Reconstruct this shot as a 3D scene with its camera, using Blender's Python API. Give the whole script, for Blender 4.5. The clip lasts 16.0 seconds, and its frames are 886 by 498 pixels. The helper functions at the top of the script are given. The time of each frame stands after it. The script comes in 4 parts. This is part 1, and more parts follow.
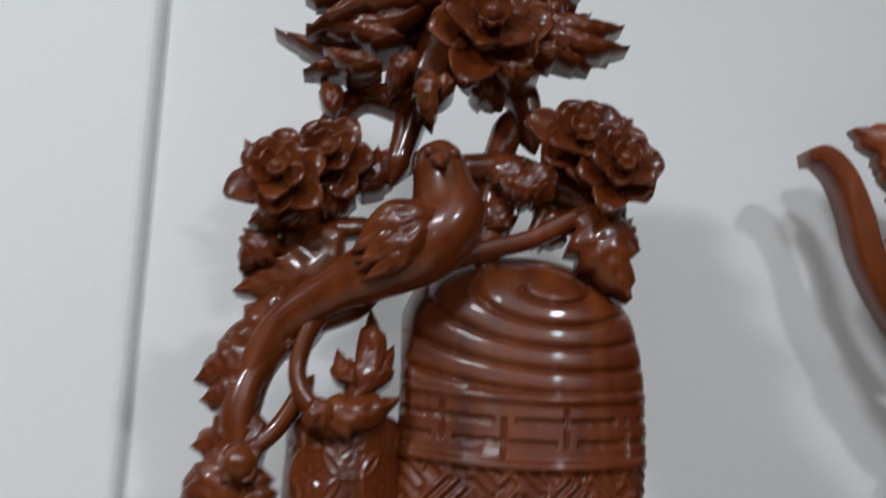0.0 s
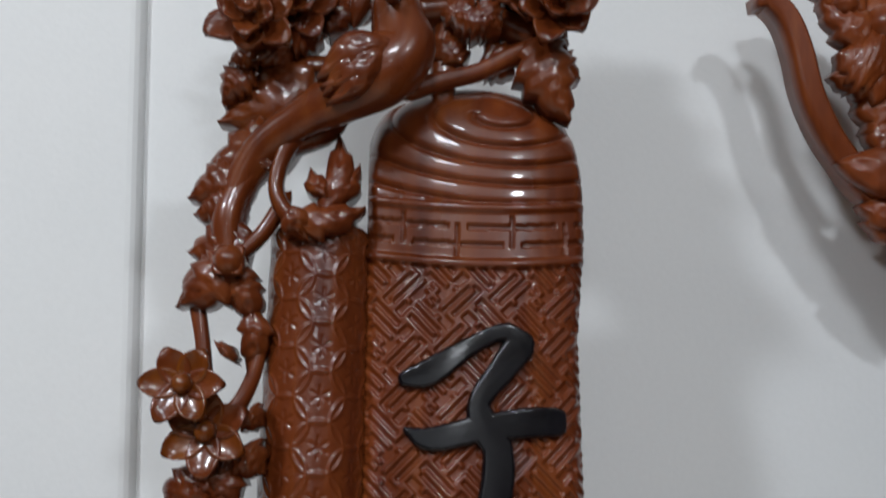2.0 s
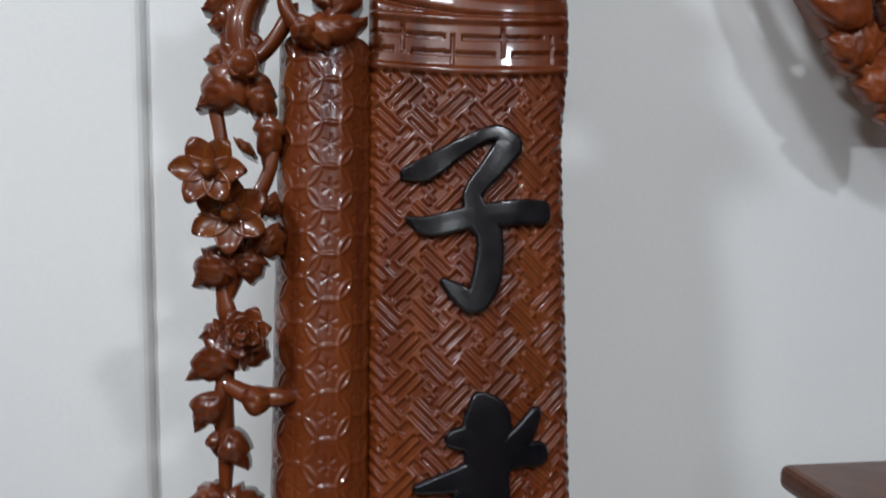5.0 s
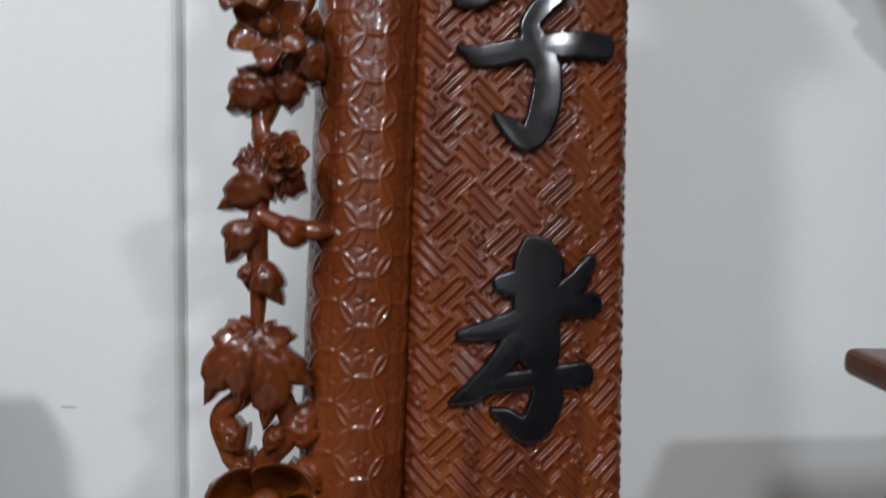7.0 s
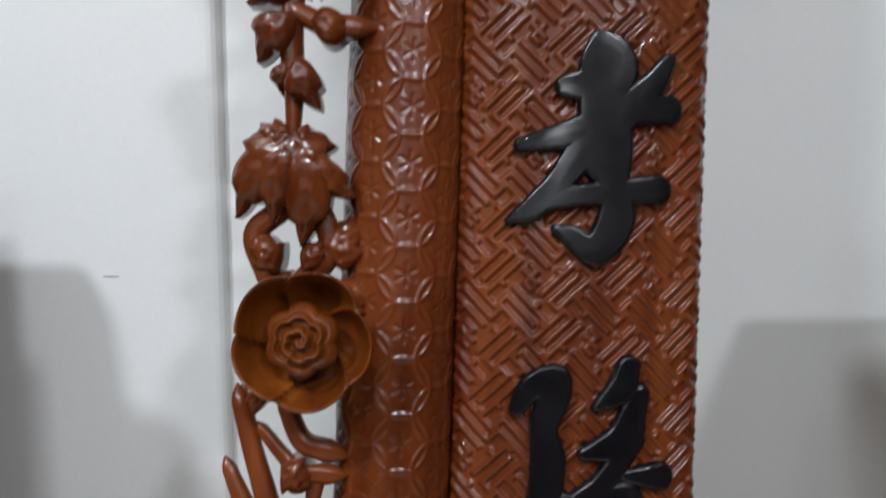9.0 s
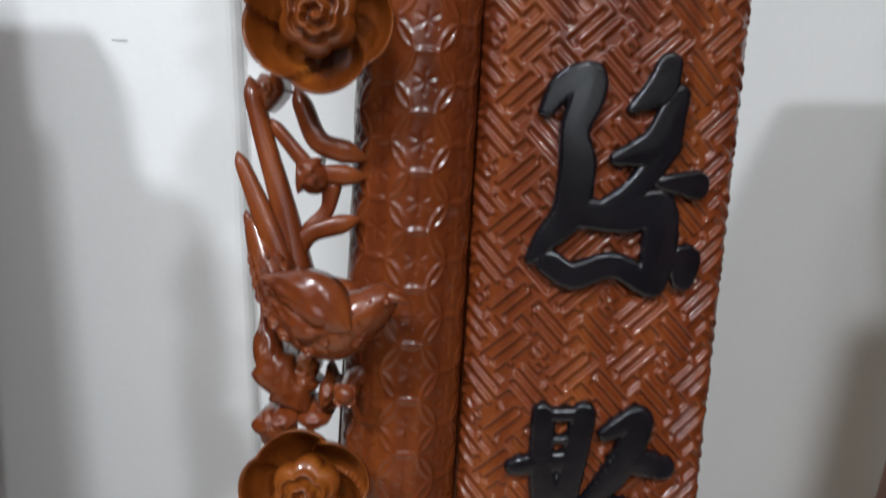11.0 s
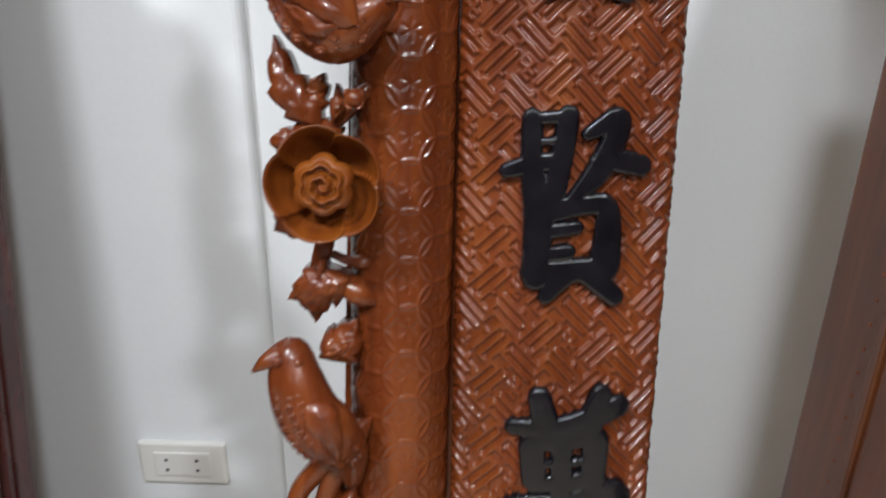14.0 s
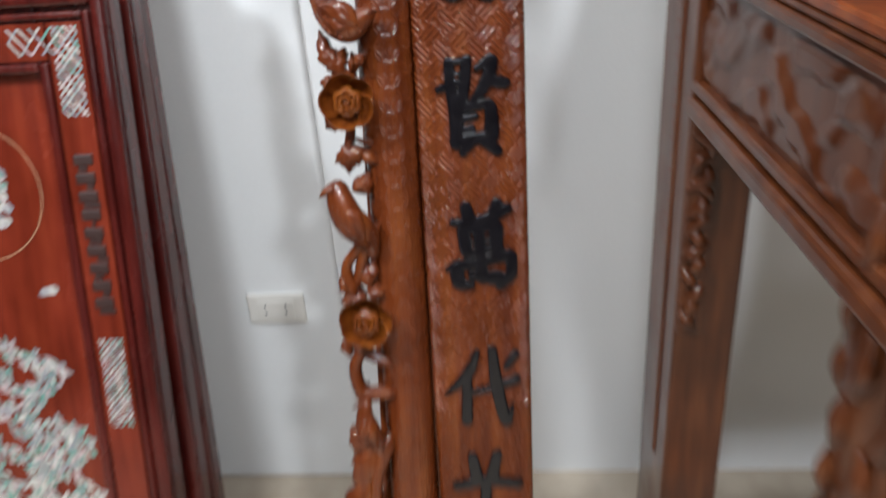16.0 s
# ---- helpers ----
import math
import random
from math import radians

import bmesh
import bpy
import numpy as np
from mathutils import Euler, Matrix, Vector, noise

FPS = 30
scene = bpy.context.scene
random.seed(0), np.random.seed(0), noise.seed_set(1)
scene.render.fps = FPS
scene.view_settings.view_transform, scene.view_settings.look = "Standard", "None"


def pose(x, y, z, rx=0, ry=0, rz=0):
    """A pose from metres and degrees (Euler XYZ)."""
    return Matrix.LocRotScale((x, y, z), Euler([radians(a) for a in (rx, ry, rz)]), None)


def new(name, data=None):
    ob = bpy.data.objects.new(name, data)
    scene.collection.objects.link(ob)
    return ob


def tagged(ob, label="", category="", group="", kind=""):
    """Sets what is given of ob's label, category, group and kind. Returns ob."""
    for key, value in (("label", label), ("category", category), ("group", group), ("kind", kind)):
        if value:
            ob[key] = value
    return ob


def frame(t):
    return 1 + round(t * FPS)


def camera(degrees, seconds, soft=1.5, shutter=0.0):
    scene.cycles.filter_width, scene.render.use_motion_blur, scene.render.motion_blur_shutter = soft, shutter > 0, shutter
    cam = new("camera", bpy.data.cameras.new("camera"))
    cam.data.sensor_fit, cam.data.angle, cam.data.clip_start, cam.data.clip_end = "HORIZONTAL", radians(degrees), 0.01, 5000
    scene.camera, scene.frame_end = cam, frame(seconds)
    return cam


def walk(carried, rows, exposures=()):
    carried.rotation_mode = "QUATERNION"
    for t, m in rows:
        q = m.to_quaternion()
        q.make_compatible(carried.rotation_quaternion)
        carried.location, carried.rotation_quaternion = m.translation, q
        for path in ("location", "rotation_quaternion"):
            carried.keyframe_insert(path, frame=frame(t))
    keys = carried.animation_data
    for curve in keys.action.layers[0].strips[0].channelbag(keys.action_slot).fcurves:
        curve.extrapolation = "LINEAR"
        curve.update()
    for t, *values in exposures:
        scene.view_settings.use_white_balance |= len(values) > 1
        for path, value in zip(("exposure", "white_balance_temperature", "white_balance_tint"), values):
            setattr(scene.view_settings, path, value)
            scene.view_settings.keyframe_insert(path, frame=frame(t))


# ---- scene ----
cam = camera(58.05, 16.0, soft=1.8, shutter=1.0)
ROWS = [
    (0, 0.0501, -0.1959, 1.7265, 99.03, -1.98, -4.18),
    (0.5, 0.0653, -0.2304, 1.7065, 97.31, -0.62, -0.85),
    (1, 0.0879, -0.2563, 1.6947, 95.99, -0.26, 0.99),
    (1.5, 0.0864, -0.2635, 1.6718, 94.70, -0.03, -1.51),
    (2, 0.0854, -0.2611, 1.6589, 92.73, -0.41, -2.94),
    (2.5, 0.0797, -0.2784, 1.6517, 91.02, -0.23, -4.02),
    (3, 0.0698, -0.2808, 1.6338, 89.23, 0.07, -4.36),
    (3.5, 0.0566, -0.2863, 1.6224, 87.56, -0.75, -4.29),
    (6, 0.0785, -0.3304, 1.5631, 83.33, 0.29, -4.01),
    (6.5, 0.0737, -0.3149, 1.5387, 82.30, 0.04, -3.31),
    (7, 0.0585, -0.2853, 1.5016, 82.51, -1.99, -2.28),
    (7.5, 0.0601, -0.2762, 1.4745, 82.35, -1.75, -1.32),
    (8, 0.0607, -0.2653, 1.4515, 81.39, -1.46, 0.07),
    (8.5, 0.0641, -0.2585, 1.4321, 80.04, -1.97, 0.80),
    (9, 0.0625, -0.2434, 1.4085, 78.74, -1.36, 1.58),
    (9.5, 0.0690, -0.2392, 1.3802, 78.54, -1.24, 2.96),
    (10, 0.0717, -0.2379, 1.3476, 75.45, -1.44, 4.19),
    (12.3, 0.0478, -0.2807, 1.2855, 67.62, -2.76, -0.18),
    (12.5, 0.0524, -0.2915, 1.2825, 67.49, -1.90, -0.34),
    (13, 0.0646, -0.2870, 1.2455, 66.98, -1.95, -0.58),
    (13.5, 0.0663, -0.2998, 1.2142, 66.20, -2.25, 1.04),
    (14, 0.0623, -0.3392, 1.1951, 65.64, -0.68, 1.56),
    (14.5, 0.0801, -0.4071, 1.1969, 65.83, 0.61, 2.82),
    (15, 0.1031, -0.5152, 1.2183, 66.12, 0.87, 4.25),
    (15.5, 0.1500, -0.6526, 1.2700, 65.65, 2.40, 4.53),
    (16, 0.1798, -0.8473, 1.3263, 62.16, 3.92, 3.51),
]
EXPOSURES = [(0, -0.40), (3.5, -0.25), (7.0, -0.16), (10.0, 0.20), (12.5, 0.62), (16, 0.68)]
walk(cam, [(t, pose(x, y, z, rx, ry, rz)) for t, x, y, z, rx, ry, rz in ROWS], EXPOSURES)

# ---- light ----
# A closed shop room with white walls, lit by four unseen lights at ceiling height.
world = bpy.data.worlds.new("world")
scene.world = world
world.use_nodes = True
world.node_tree.nodes["Background"].inputs[0].default_value = (0.75, 0.86, 1.0, 1)
world.node_tree.nodes["Background"].inputs[1].default_value = 0.05


def ceiling_lamp(x, y, power, colour, w, d):
    data = bpy.data.lights.new("unseen_ceiling_light", "AREA")
    data.shape, data.size, data.size_y, data.energy, data.color = "RECTANGLE", w, d, power, colour
    ob = new("unseen_ceiling_light", data)
    ob.matrix_world = pose(x, y, 3.17)
    return ob


COOL = (0.88, 0.935, 1.0)
ceiling_lamp(1.15, -2.1, 46, COOL, 0.2, 0.2)
# Added fill over the middle, to soften the board's shadow on the wall.
ceiling_lamp(-0.05, -1.6, 38, COOL, 0.4, 0.4)
ceiling_lamp(-1.25, -1.15, 54, COOL, 0.25, 0.25)
# Added weak fill from the far end of the room.
ceiling_lamp(0.1, -4.2, 16, COOL, 0.5, 0.5)

# Added soft fill behind the camera; the wall there has no opening.
front = bpy.data.lights.new("front_fill_light", "AREA")
front.shape, front.size, front.size_y, front.energy, front.color = "RECTANGLE", 3.0, 0.7, 4, (0.80, 0.92, 1.0)
new("front_fill_light", front).matrix_world = pose(-1.2, -4.97, 2.75, 90, 0, 0)


# ---- materials ----
def node_material(name, rough, base, metallic=0.0, coat=0.0, spec=0.5):
    m = bpy.data.materials.new(name)
    m.use_nodes = True
    nt = m.node_tree
    p = nt.nodes["Principled BSDF"]
    p.inputs["Base Color"].default_value = (*base, 1)
    p.inputs["Roughness"].default_value = rough
    p.inputs["Metallic"].default_value = metallic
    p.inputs["Coat Weight"].default_value = coat
    p.inputs["Coat Roughness"].default_value = 0.05
    p.inputs["Specular IOR Level"].default_value = spec
    return m, nt, p


def noise_node(nt, scale, detail, stretch=(1, 1, 1)):
    tc = nt.nodes.new("ShaderNodeTexCoord")
    mp = nt.nodes.new("ShaderNodeMapping")
    mp.inputs["Scale"].default_value = stretch
    n = nt.nodes.new("ShaderNodeTexNoise")
    n.inputs["Scale"].default_value, n.inputs["Detail"].default_value = scale, detail
    nt.links.new(tc.outputs["Object"], mp.inputs["Vector"])
    nt.links.new(mp.outputs[0], n.inputs["Vector"])
    return n


def ramp_node(nt, source, stops):
    r = nt.nodes.new("ShaderNodeValToRGB")
    while len(r.color_ramp.elements) < len(stops):
        r.color_ramp.elements.new(0.5)
    for e, (at, c) in zip(r.color_ramp.elements, stops):
        e.position, e.color = at, (*c, 1)
    nt.links.new(source, r.inputs[0])
    return r


def mixed(nt, a, b, fac, mode="MULTIPLY"):
    m = nt.nodes.new("ShaderNodeMix")
    m.data_type, m.blend_type = "RGBA", mode
    m.inputs[0].default_value = fac
    nt.links.new(a, m.inputs[6])
    nt.links.new(b, m.inputs[7])
    return m.outputs[2]


def bumped(nt, p, sources, distance=0.001):
    last = None
    for s, strength in sources:
        b = nt.nodes.new("ShaderNodeBump")
        b.inputs["Strength"].default_value, b.inputs["Distance"].default_value = strength, distance
        nt.links.new(s, b.inputs["Height"])
        if last:
            nt.links.new(last, b.inputs["Normal"])
        last = b.outputs[0]
    nt.links.new(last, p.inputs["Normal"])


def lacquered_wood(name, dark, mid, light, rough=0.27, coat=0.38):
    """Varnished carved wood: long grain along z, blotches of stain, slight waviness in the lacquer."""
    m, nt, p = node_material(name, rough, mid, coat=coat, spec=0.25)
    grain = noise_node(nt, 60, 6, (1.0, 1.0, 0.08))
    blot = noise_node(nt, 14, 4, (1, 1, 0.6))
    fine = noise_node(nt, 260, 3, (1, 1, 0.15))
    g = ramp_node(nt, grain.outputs[0], [(0.28, dark), (0.52, mid), (0.75, light)])
    b = ramp_node(nt, blot.outputs[0], [(0.3, (0.72, 0.66, 0.6)), (0.65, (1.12, 1.05, 1.0))])
    nt.links.new(mixed(nt, g.outputs[0], b.outputs[0], 0.9), p.inputs["Base Color"])
    r = ramp_node(nt, blot.outputs[0], [(0.3, (rough - 0.06,) * 3), (0.7, (rough + 0.1,) * 3)])
    nt.links.new(r.outputs[0], p.inputs["Roughness"])
    bumped(nt, p, [(blot.outputs[0], 0.25), (fine.outputs[0], 0.06)])
    return m


WOOD = lacquered_wood("red_brown_lacquer", (0.0800, 0.0158, 0.0045), (0.1270, 0.0290, 0.0073), (0.1740, 0.0475, 0.0110))
WOOD_GOLD = lacquered_wood("amber_lacquer", (0.0760, 0.0175, 0.0032), (0.1380, 0.0350, 0.0050), (0.2000, 0.0620, 0.0085))
WOOD_DARK = lacquered_wood("dark_red_lacquer", (0.0350, 0.0050, 0.0050), (0.0750, 0.0100, 0.0080), (0.1200, 0.0180, 0.0120), 0.24)
WOOD_TABLE = lacquered_wood("table_lacquer", (0.0520, 0.0135, 0.0045), (0.0850, 0.0240, 0.0075), (0.1200, 0.0390, 0.0125), 0.34, 0.35)
WOOD_SIGN = lacquered_wood("orange_brown_lacquer", (0.1200, 0.0260, 0.0070), (0.1950, 0.0450, 0.0110), (0.2600, 0.0720, 0.0180), 0.34, 0.3)

WOOD_PANEL = lacquered_wood("bright_red_lacquer", (0.1000, 0.0140, 0.0080), (0.1500, 0.0220, 0.0110), (0.1900, 0.0320, 0.0150), 0.2)


def wall_paint():
    m, nt, p = node_material("white_wall_paint", 0.55, (0.8, 0.81, 0.81))
    big = noise_node(nt, 2.2, 4)
    small = noise_node(nt, 160, 4)
    c = ramp_node(nt, big.outputs[0], [(0.3, (0.79, 0.81, 0.815)), (0.7, (0.84, 0.85, 0.85))])
    s = ramp_node(nt, small.outputs[0], [(0.2, (0.97, 0.97, 0.97)), (0.8, (1, 1, 1))])
    nt.links.new(mixed(nt, c.outputs[0], s.outputs[0], 1.0), p.inputs["Base Color"])
    bumped(nt, p, [(small.outputs[0], 0.12), (big.outputs[0], 0.3)], 0.002)
    return m


def black_paint():
    m, nt, p = node_material("black_gloss_paint", 0.15, (0.005, 0.005, 0.006), coat=0.0, spec=0.5)
    n = noise_node(nt, 45, 4)
    c = ramp_node(nt, n.outputs[0], [(0.3, (0.0035, 0.0032, 0.0045)), (0.75, (0.0075, 0.007, 0.009))])
    nt.links.new(c.outputs[0], p.inputs["Base Color"])
    r = ramp_node(nt, n.outputs[0], [(0.3, (0.12,) * 3), (0.7, (0.20,) * 3)])
    nt.links.new(r.outputs[0], p.inputs["Roughness"])
    bumped(nt, p, [(n.outputs[0], 0.08)])
    return m


def tile_floor():
    m, nt, p = node_material("beige_floor_tile", 0.25, (0.45, 0.38, 0.29))
    n = noise_node(nt, 9, 5)
    c = ramp_node(nt, n.outputs[0], [(0.3, (0.40, 0.33, 0.25)), (0.7, (0.52, 0.45, 0.36))])
    nt.links.new(c.outputs[0], p.inputs["Base Color"])
    return m


def pearl():
    m, nt, p = node_material("mother_of_pearl", 0.18, (0.7, 0.68, 0.64), metallic=0.25, coat=0.8)
    info = nt.nodes.new("ShaderNodeNewGeometry")
    n = noise_node(nt, 30, 2)
    a = nt.nodes.new("ShaderNodeMath")
    a.operation = "ADD"
    nt.links.new(info.outputs["Random Per Island"], a.inputs[0])
    nt.links.new(n.outputs[0], a.inputs[1])
    f = nt.nodes.new("ShaderNodeMath")
    f.operation = "FRACT"
    nt.links.new(a.outputs[0], f.inputs[0])
    c = ramp_node(nt, f.outputs[0], [(0.0, (0.62, 0.58, 0.52)), (0.25, (0.20, 0.24, 0.24)), (0.45, (0.58, 0.42, 0.42)), (0.6, (0.12, 0.34, 0.27)), (0.8, (0.28, 0.26, 0.30)), (1.0, (0.66, 0.63, 0.58))])
    nt.links.new(c.outputs[0], p.inputs["Base Color"])
    return m


WALL = wall_paint()
BLACK = black_paint()
FLOOR = tile_floor()
PEARL = pearl()
PLASTIC = node_material("white_switch_plastic", 0.35, (0.78, 0.76, 0.71))[0]
HOLE = node_material("dark_hole", 0.6, (0.03, 0.03, 0.035))[0]
CEIL = node_material("ceiling_paint", 0.7, (0.8, 0.8, 0.79))[0]
# For unseen walls, made dark so that the glossy paint reflects dark.
FAR_WALL = lacquered_wood("dark_reflected_wall", (0.035, 0.022, 0.016), (0.060, 0.036, 0.024), (0.090, 0.055, 0.036), 0.5, 0.0)
LINE = node_material("pale_edging", 0.4, (0.45, 0.28, 0.16))[0]
BROWN_WRITING = node_material("dark_carved_marks", 0.5, (0.03, 0.012, 0.01))[0]


# ---- mesh helpers ----
def mesh_part(name, verts, faces, material, parent=None, label="", smooth=True):
    me = bpy.data.meshes.new(name)
    me.from_pydata(verts, [], faces)
    me.materials.append(material)
    if smooth:
        me.polygons.foreach_set("use_smooth", [True] * len(me.polygons))
    me.update()
    ob = new(name, me)
    ob.parent = parent
    if label:
        tagged(ob, label)
    return ob


def grid_part(name, X, Y, Z, material, parent=None, label="", closed=False):
    """A sheet of quads from three arrays of one shape; closed joins the last column to the first."""
    m, n = X.shape
    co = np.stack([X, Y, Z], -1).reshape(-1, 3).astype(np.float32)
    i = np.arange(m - 1)[:, None] * n
    j = np.arange(n if closed else n - 1)[None, :]
    k = (j + 1) % n
    quads = np.stack([i + j, i + k, i + n + k, i + n + j], -1).reshape(-1, 4)
    me = bpy.data.meshes.new(name)
    me.vertices.add(len(co))
    me.vertices.foreach_set("co", co.ravel())
    me.loops.add(quads.size)
    me.loops.foreach_set("vertex_index", quads.ravel().astype(np.int32))
    me.polygons.add(len(quads))
    me.polygons.foreach_set("loop_start", np.arange(0, quads.size, 4, dtype=np.int32))
    me.polygons.foreach_set("use_smooth", np.ones(len(quads), bool))
    me.update(calc_edges=True)
    me.validate()
    me.materials.append(material)
    ob = new(name, me)
    ob.parent = parent
    if label:
        tagged(ob, label)
    return ob


def bm_part(name, bm, material, parent=None, label="", smooth=False):
    me = bpy.data.meshes.new(name)
    bmesh.ops.recalc_face_normals(bm, faces=bm.faces)
    bm.to_mesh(me)
    bm.free()
    me.materials.append(material)
    if smooth:
        me.polygons.foreach_set("use_smooth", [True] * len(me.polygons))
    ob = new(name, me)
    ob.parent = parent
    if label:
        tagged(ob, label)
    return ob


def box_part(name, lo, hi, material, parent=None, label="", bevel=0.0, segments=2):
    bm = bmesh.new()
    bmesh.ops.create_cube(bm, size=1)
    for v in bm.verts:
        v.co = [lo[k] + (v.co[k] + 0.5) * (hi[k] - lo[k]) for k in range(3)]
    if bevel:
        bmesh.ops.bevel(bm, geom=list(bm.edges), offset=bevel, segments=segments, affect="EDGES", profile=0.5)
    return bm_part(name, bm, material, parent, label)


def spline(points, n):
    """A smooth path through rows of numbers (Catmull-Rom), n steps a piece."""
    p = np.array(points, float)
    if len(p) == 2:
        return p[0] + (p[1] - p[0]) * np.linspace(0, 1, n + 1)[:, None]
    q = np.vstack([2 * p[0] - p[1], p, 2 * p[-1] - p[-2]])
    out = []
    for k in range(1, len(q) - 2):
        for s in np.linspace(0, 1, n, endpoint=False):
            a, b, c, d = q[k - 1:k + 3]
            out.append(0.5 * (2 * b + (c - a) * s + (2 * a - 5 * b + 4 * c - d) * s * s + (3 * b - a - 3 * c + d) * s ** 3))
    return np.array(out + [p[-1]])


# ---- room ----
def room_piece(name, lo, hi, material, label, category, bevel=0.0):
    return tagged(box_part(name, lo, hi, material, bevel=bevel, segments=4), label, category, kind="structure")


WALL_L, WALL_R, EDGE_X = 0.5355, 0.550, -0.1745
wall_left = room_piece("wall_north_left", (-4.2, WALL_L, 0), (EDGE_X, 0.80, 3.2), WALL, "smooth white painted wall with a socket low down", "wall", 0.012)
room_piece("wall_north_right", (EDGE_X, WALL_R, 0), (4.2, 0.80, 3.2), WALL, "smooth white painted wall set slightly back", "wall")
room_piece("wall_south", (-4.2, -5.2, 2.35), (4.2, -5.0, 3.2), WALL, "plain white painted upper wall", "wall")
# Dark lower and side walls stand in for furniture mirrored in the gloss.
room_piece("wall_south_lower", (-4.2, -5.2, 0), (4.2, -4.99, 2.35), FAR_WALL, "plain dark lower wall, unseen, added to darken reflections", "wall")
room_piece("wall_west", (-4.2, -5.0, 0), (-4.0, WALL_L, 3.2), FAR_WALL, "plain dark side wall, unseen, added to darken reflections", "wall")
room_piece("wall_east", (4.0, -5.0, 0), (4.2, WALL_R, 3.2), FAR_WALL, "plain dark side wall, unseen, added to darken reflections", "wall")
room_piece("floor", (-4.2, -5.2, -0.12), (4.2, 0.80, 0.0), FLOOR, "polished beige tiled floor", "floor")
room_piece("ceiling", (-4.2, -5.2, 3.2), (4.2, 0.80, 3.3), CEIL, "plain white painted ceiling", "ceiling")


# ---- socket on the wall ----
def wall_socket(x, z, w, h):
    root = tagged(new("wall_socket"), "white plastic double power socket on the wall", "socket")
    root.matrix_world = pose(x, WALL_L, z)
    box_part("plate", (-w / 2, -0.010, -h / 2), (w / 2, 0.0, h / 2), PLASTIC, root, bevel=0.004, segments=3)
    insert = box_part("insert", (-w * 0.32, -0.0125, -h * 0.29), (w * 0.32, -0.008, h * 0.29), PLASTIC, root, bevel=0.0015)
    for k in (-1, 1):
        for s in (-1, 1):
            bm = bmesh.new()
            bmesh.ops.create_cone(bm, segments=12, radius1=0.0024, radius2=0.0024, depth=0.002, cap_ends=True, matrix=pose(k * w * 0.175, -0.0126, s * h * 0.12, 90))
            bm_part("pin_hole", bm, HOLE, insert)
    return root


wall_socket(-0.309, 0.472, 0.120, 0.068)


SCUFF = node_material("grey_scuff", 0.7, (0.42, 0.43, 0.43))[0]
box_part("scuff", (-0.2990, WALL_L - 0.0006, 1.2150), (-0.2830, WALL_L + 0.001, 1.2163), SCUFF, wall_left, "small grey scuff mark")


# ---- the carved couplet board ----
board = tagged(new("couplet_board"), "tall carved and lacquered red-brown wooden couplet board with black characters, leaning", "wall carving")
board.matrix_world = Matrix.Translation((0, 0, 0.33)) @ pose(0, 0, 0, -11.7, 1.2, 0)
FOOT = -0.322


def axis(z):
    """The board's middle line runs slightly aslant."""
    return 0.0145 * (1.331 - z)


def middle(z):
    """The panel's middle and half its width: it stands slightly aslant and tapers."""
    wide = 0.0035 * np.clip((z - 1.33) / 0.07, 0, 1)
    return 0.1127 - 0.0169 * (z - 1) + wide, 0.0728 + 0.0034 * (z - 1) + wide


def across(x, z):
    """Place across the panel, -1 to 1."""
    c, h = middle(z)
    return (x - c) / h


def crest(u):
    """Height of the panel's rounded head."""
    return 1.5160 - 0.022 * u ** 2 - 0.018 * np.abs(u) ** 10


def panel_depth(x, z):
    """Front of the bamboo-like panel, without its carving: bowed across, rounded off at its head."""
    u = across(x, z)
    y = 0.004 + 0.012 * np.abs(u) ** 2.2 + 0.006 * np.clip((np.abs(u) - 0.90) / 0.10, 0, 1) ** 2
    d = np.clip(1 - (crest(u) - z) / 0.045, 0, 1)
    return y + 0.020 * d ** 2.6


def fret(p, q):
    """The key-fret diaper: bundles of three bars that turn from block to block, joined by short hooks. 1 on a bar, 0 in a groove."""
    x, y = p % 16, q % 16
    first, second, third = (x < 10) & (y < 6), (x >= 10) & (y < 10), (x >= 6) & (y >= 10)
    fourth = (x < 6) & (y >= 6)
    a = np.select([first, second, third, fourth], [x, y, 16 - x, 16 - y], -1)
    b = np.select([first, second, third, fourth], [y, 16 - x, 16 - y, x], -1)
    bar = (np.floor(b) % 2 == 0) & (b < 5) & (a >= 0) & (a < 9)
    bar &= ~((b >= 2) & (b < 3) & (a < 1))
    hook = (a >= 8) & (a < 9) & (b >= 1) & (b < 2) | (a >= 0) & (a < 1) & (b >= 3) & (b < 4) | (a >= 3) & (a < 4) & (b >= 5)
    c, d = x - 6, y - 6
    hole = (c >= 0) & (c < 4) & (d >= 0) & (d < 4)
    key = hole & ((np.abs(c - 2) < 0.5) | (np.abs(d - 2) < 0.5) | (c < 1) & (d > 2) | (c > 3) & (d < 2))
    return bar | hook | key


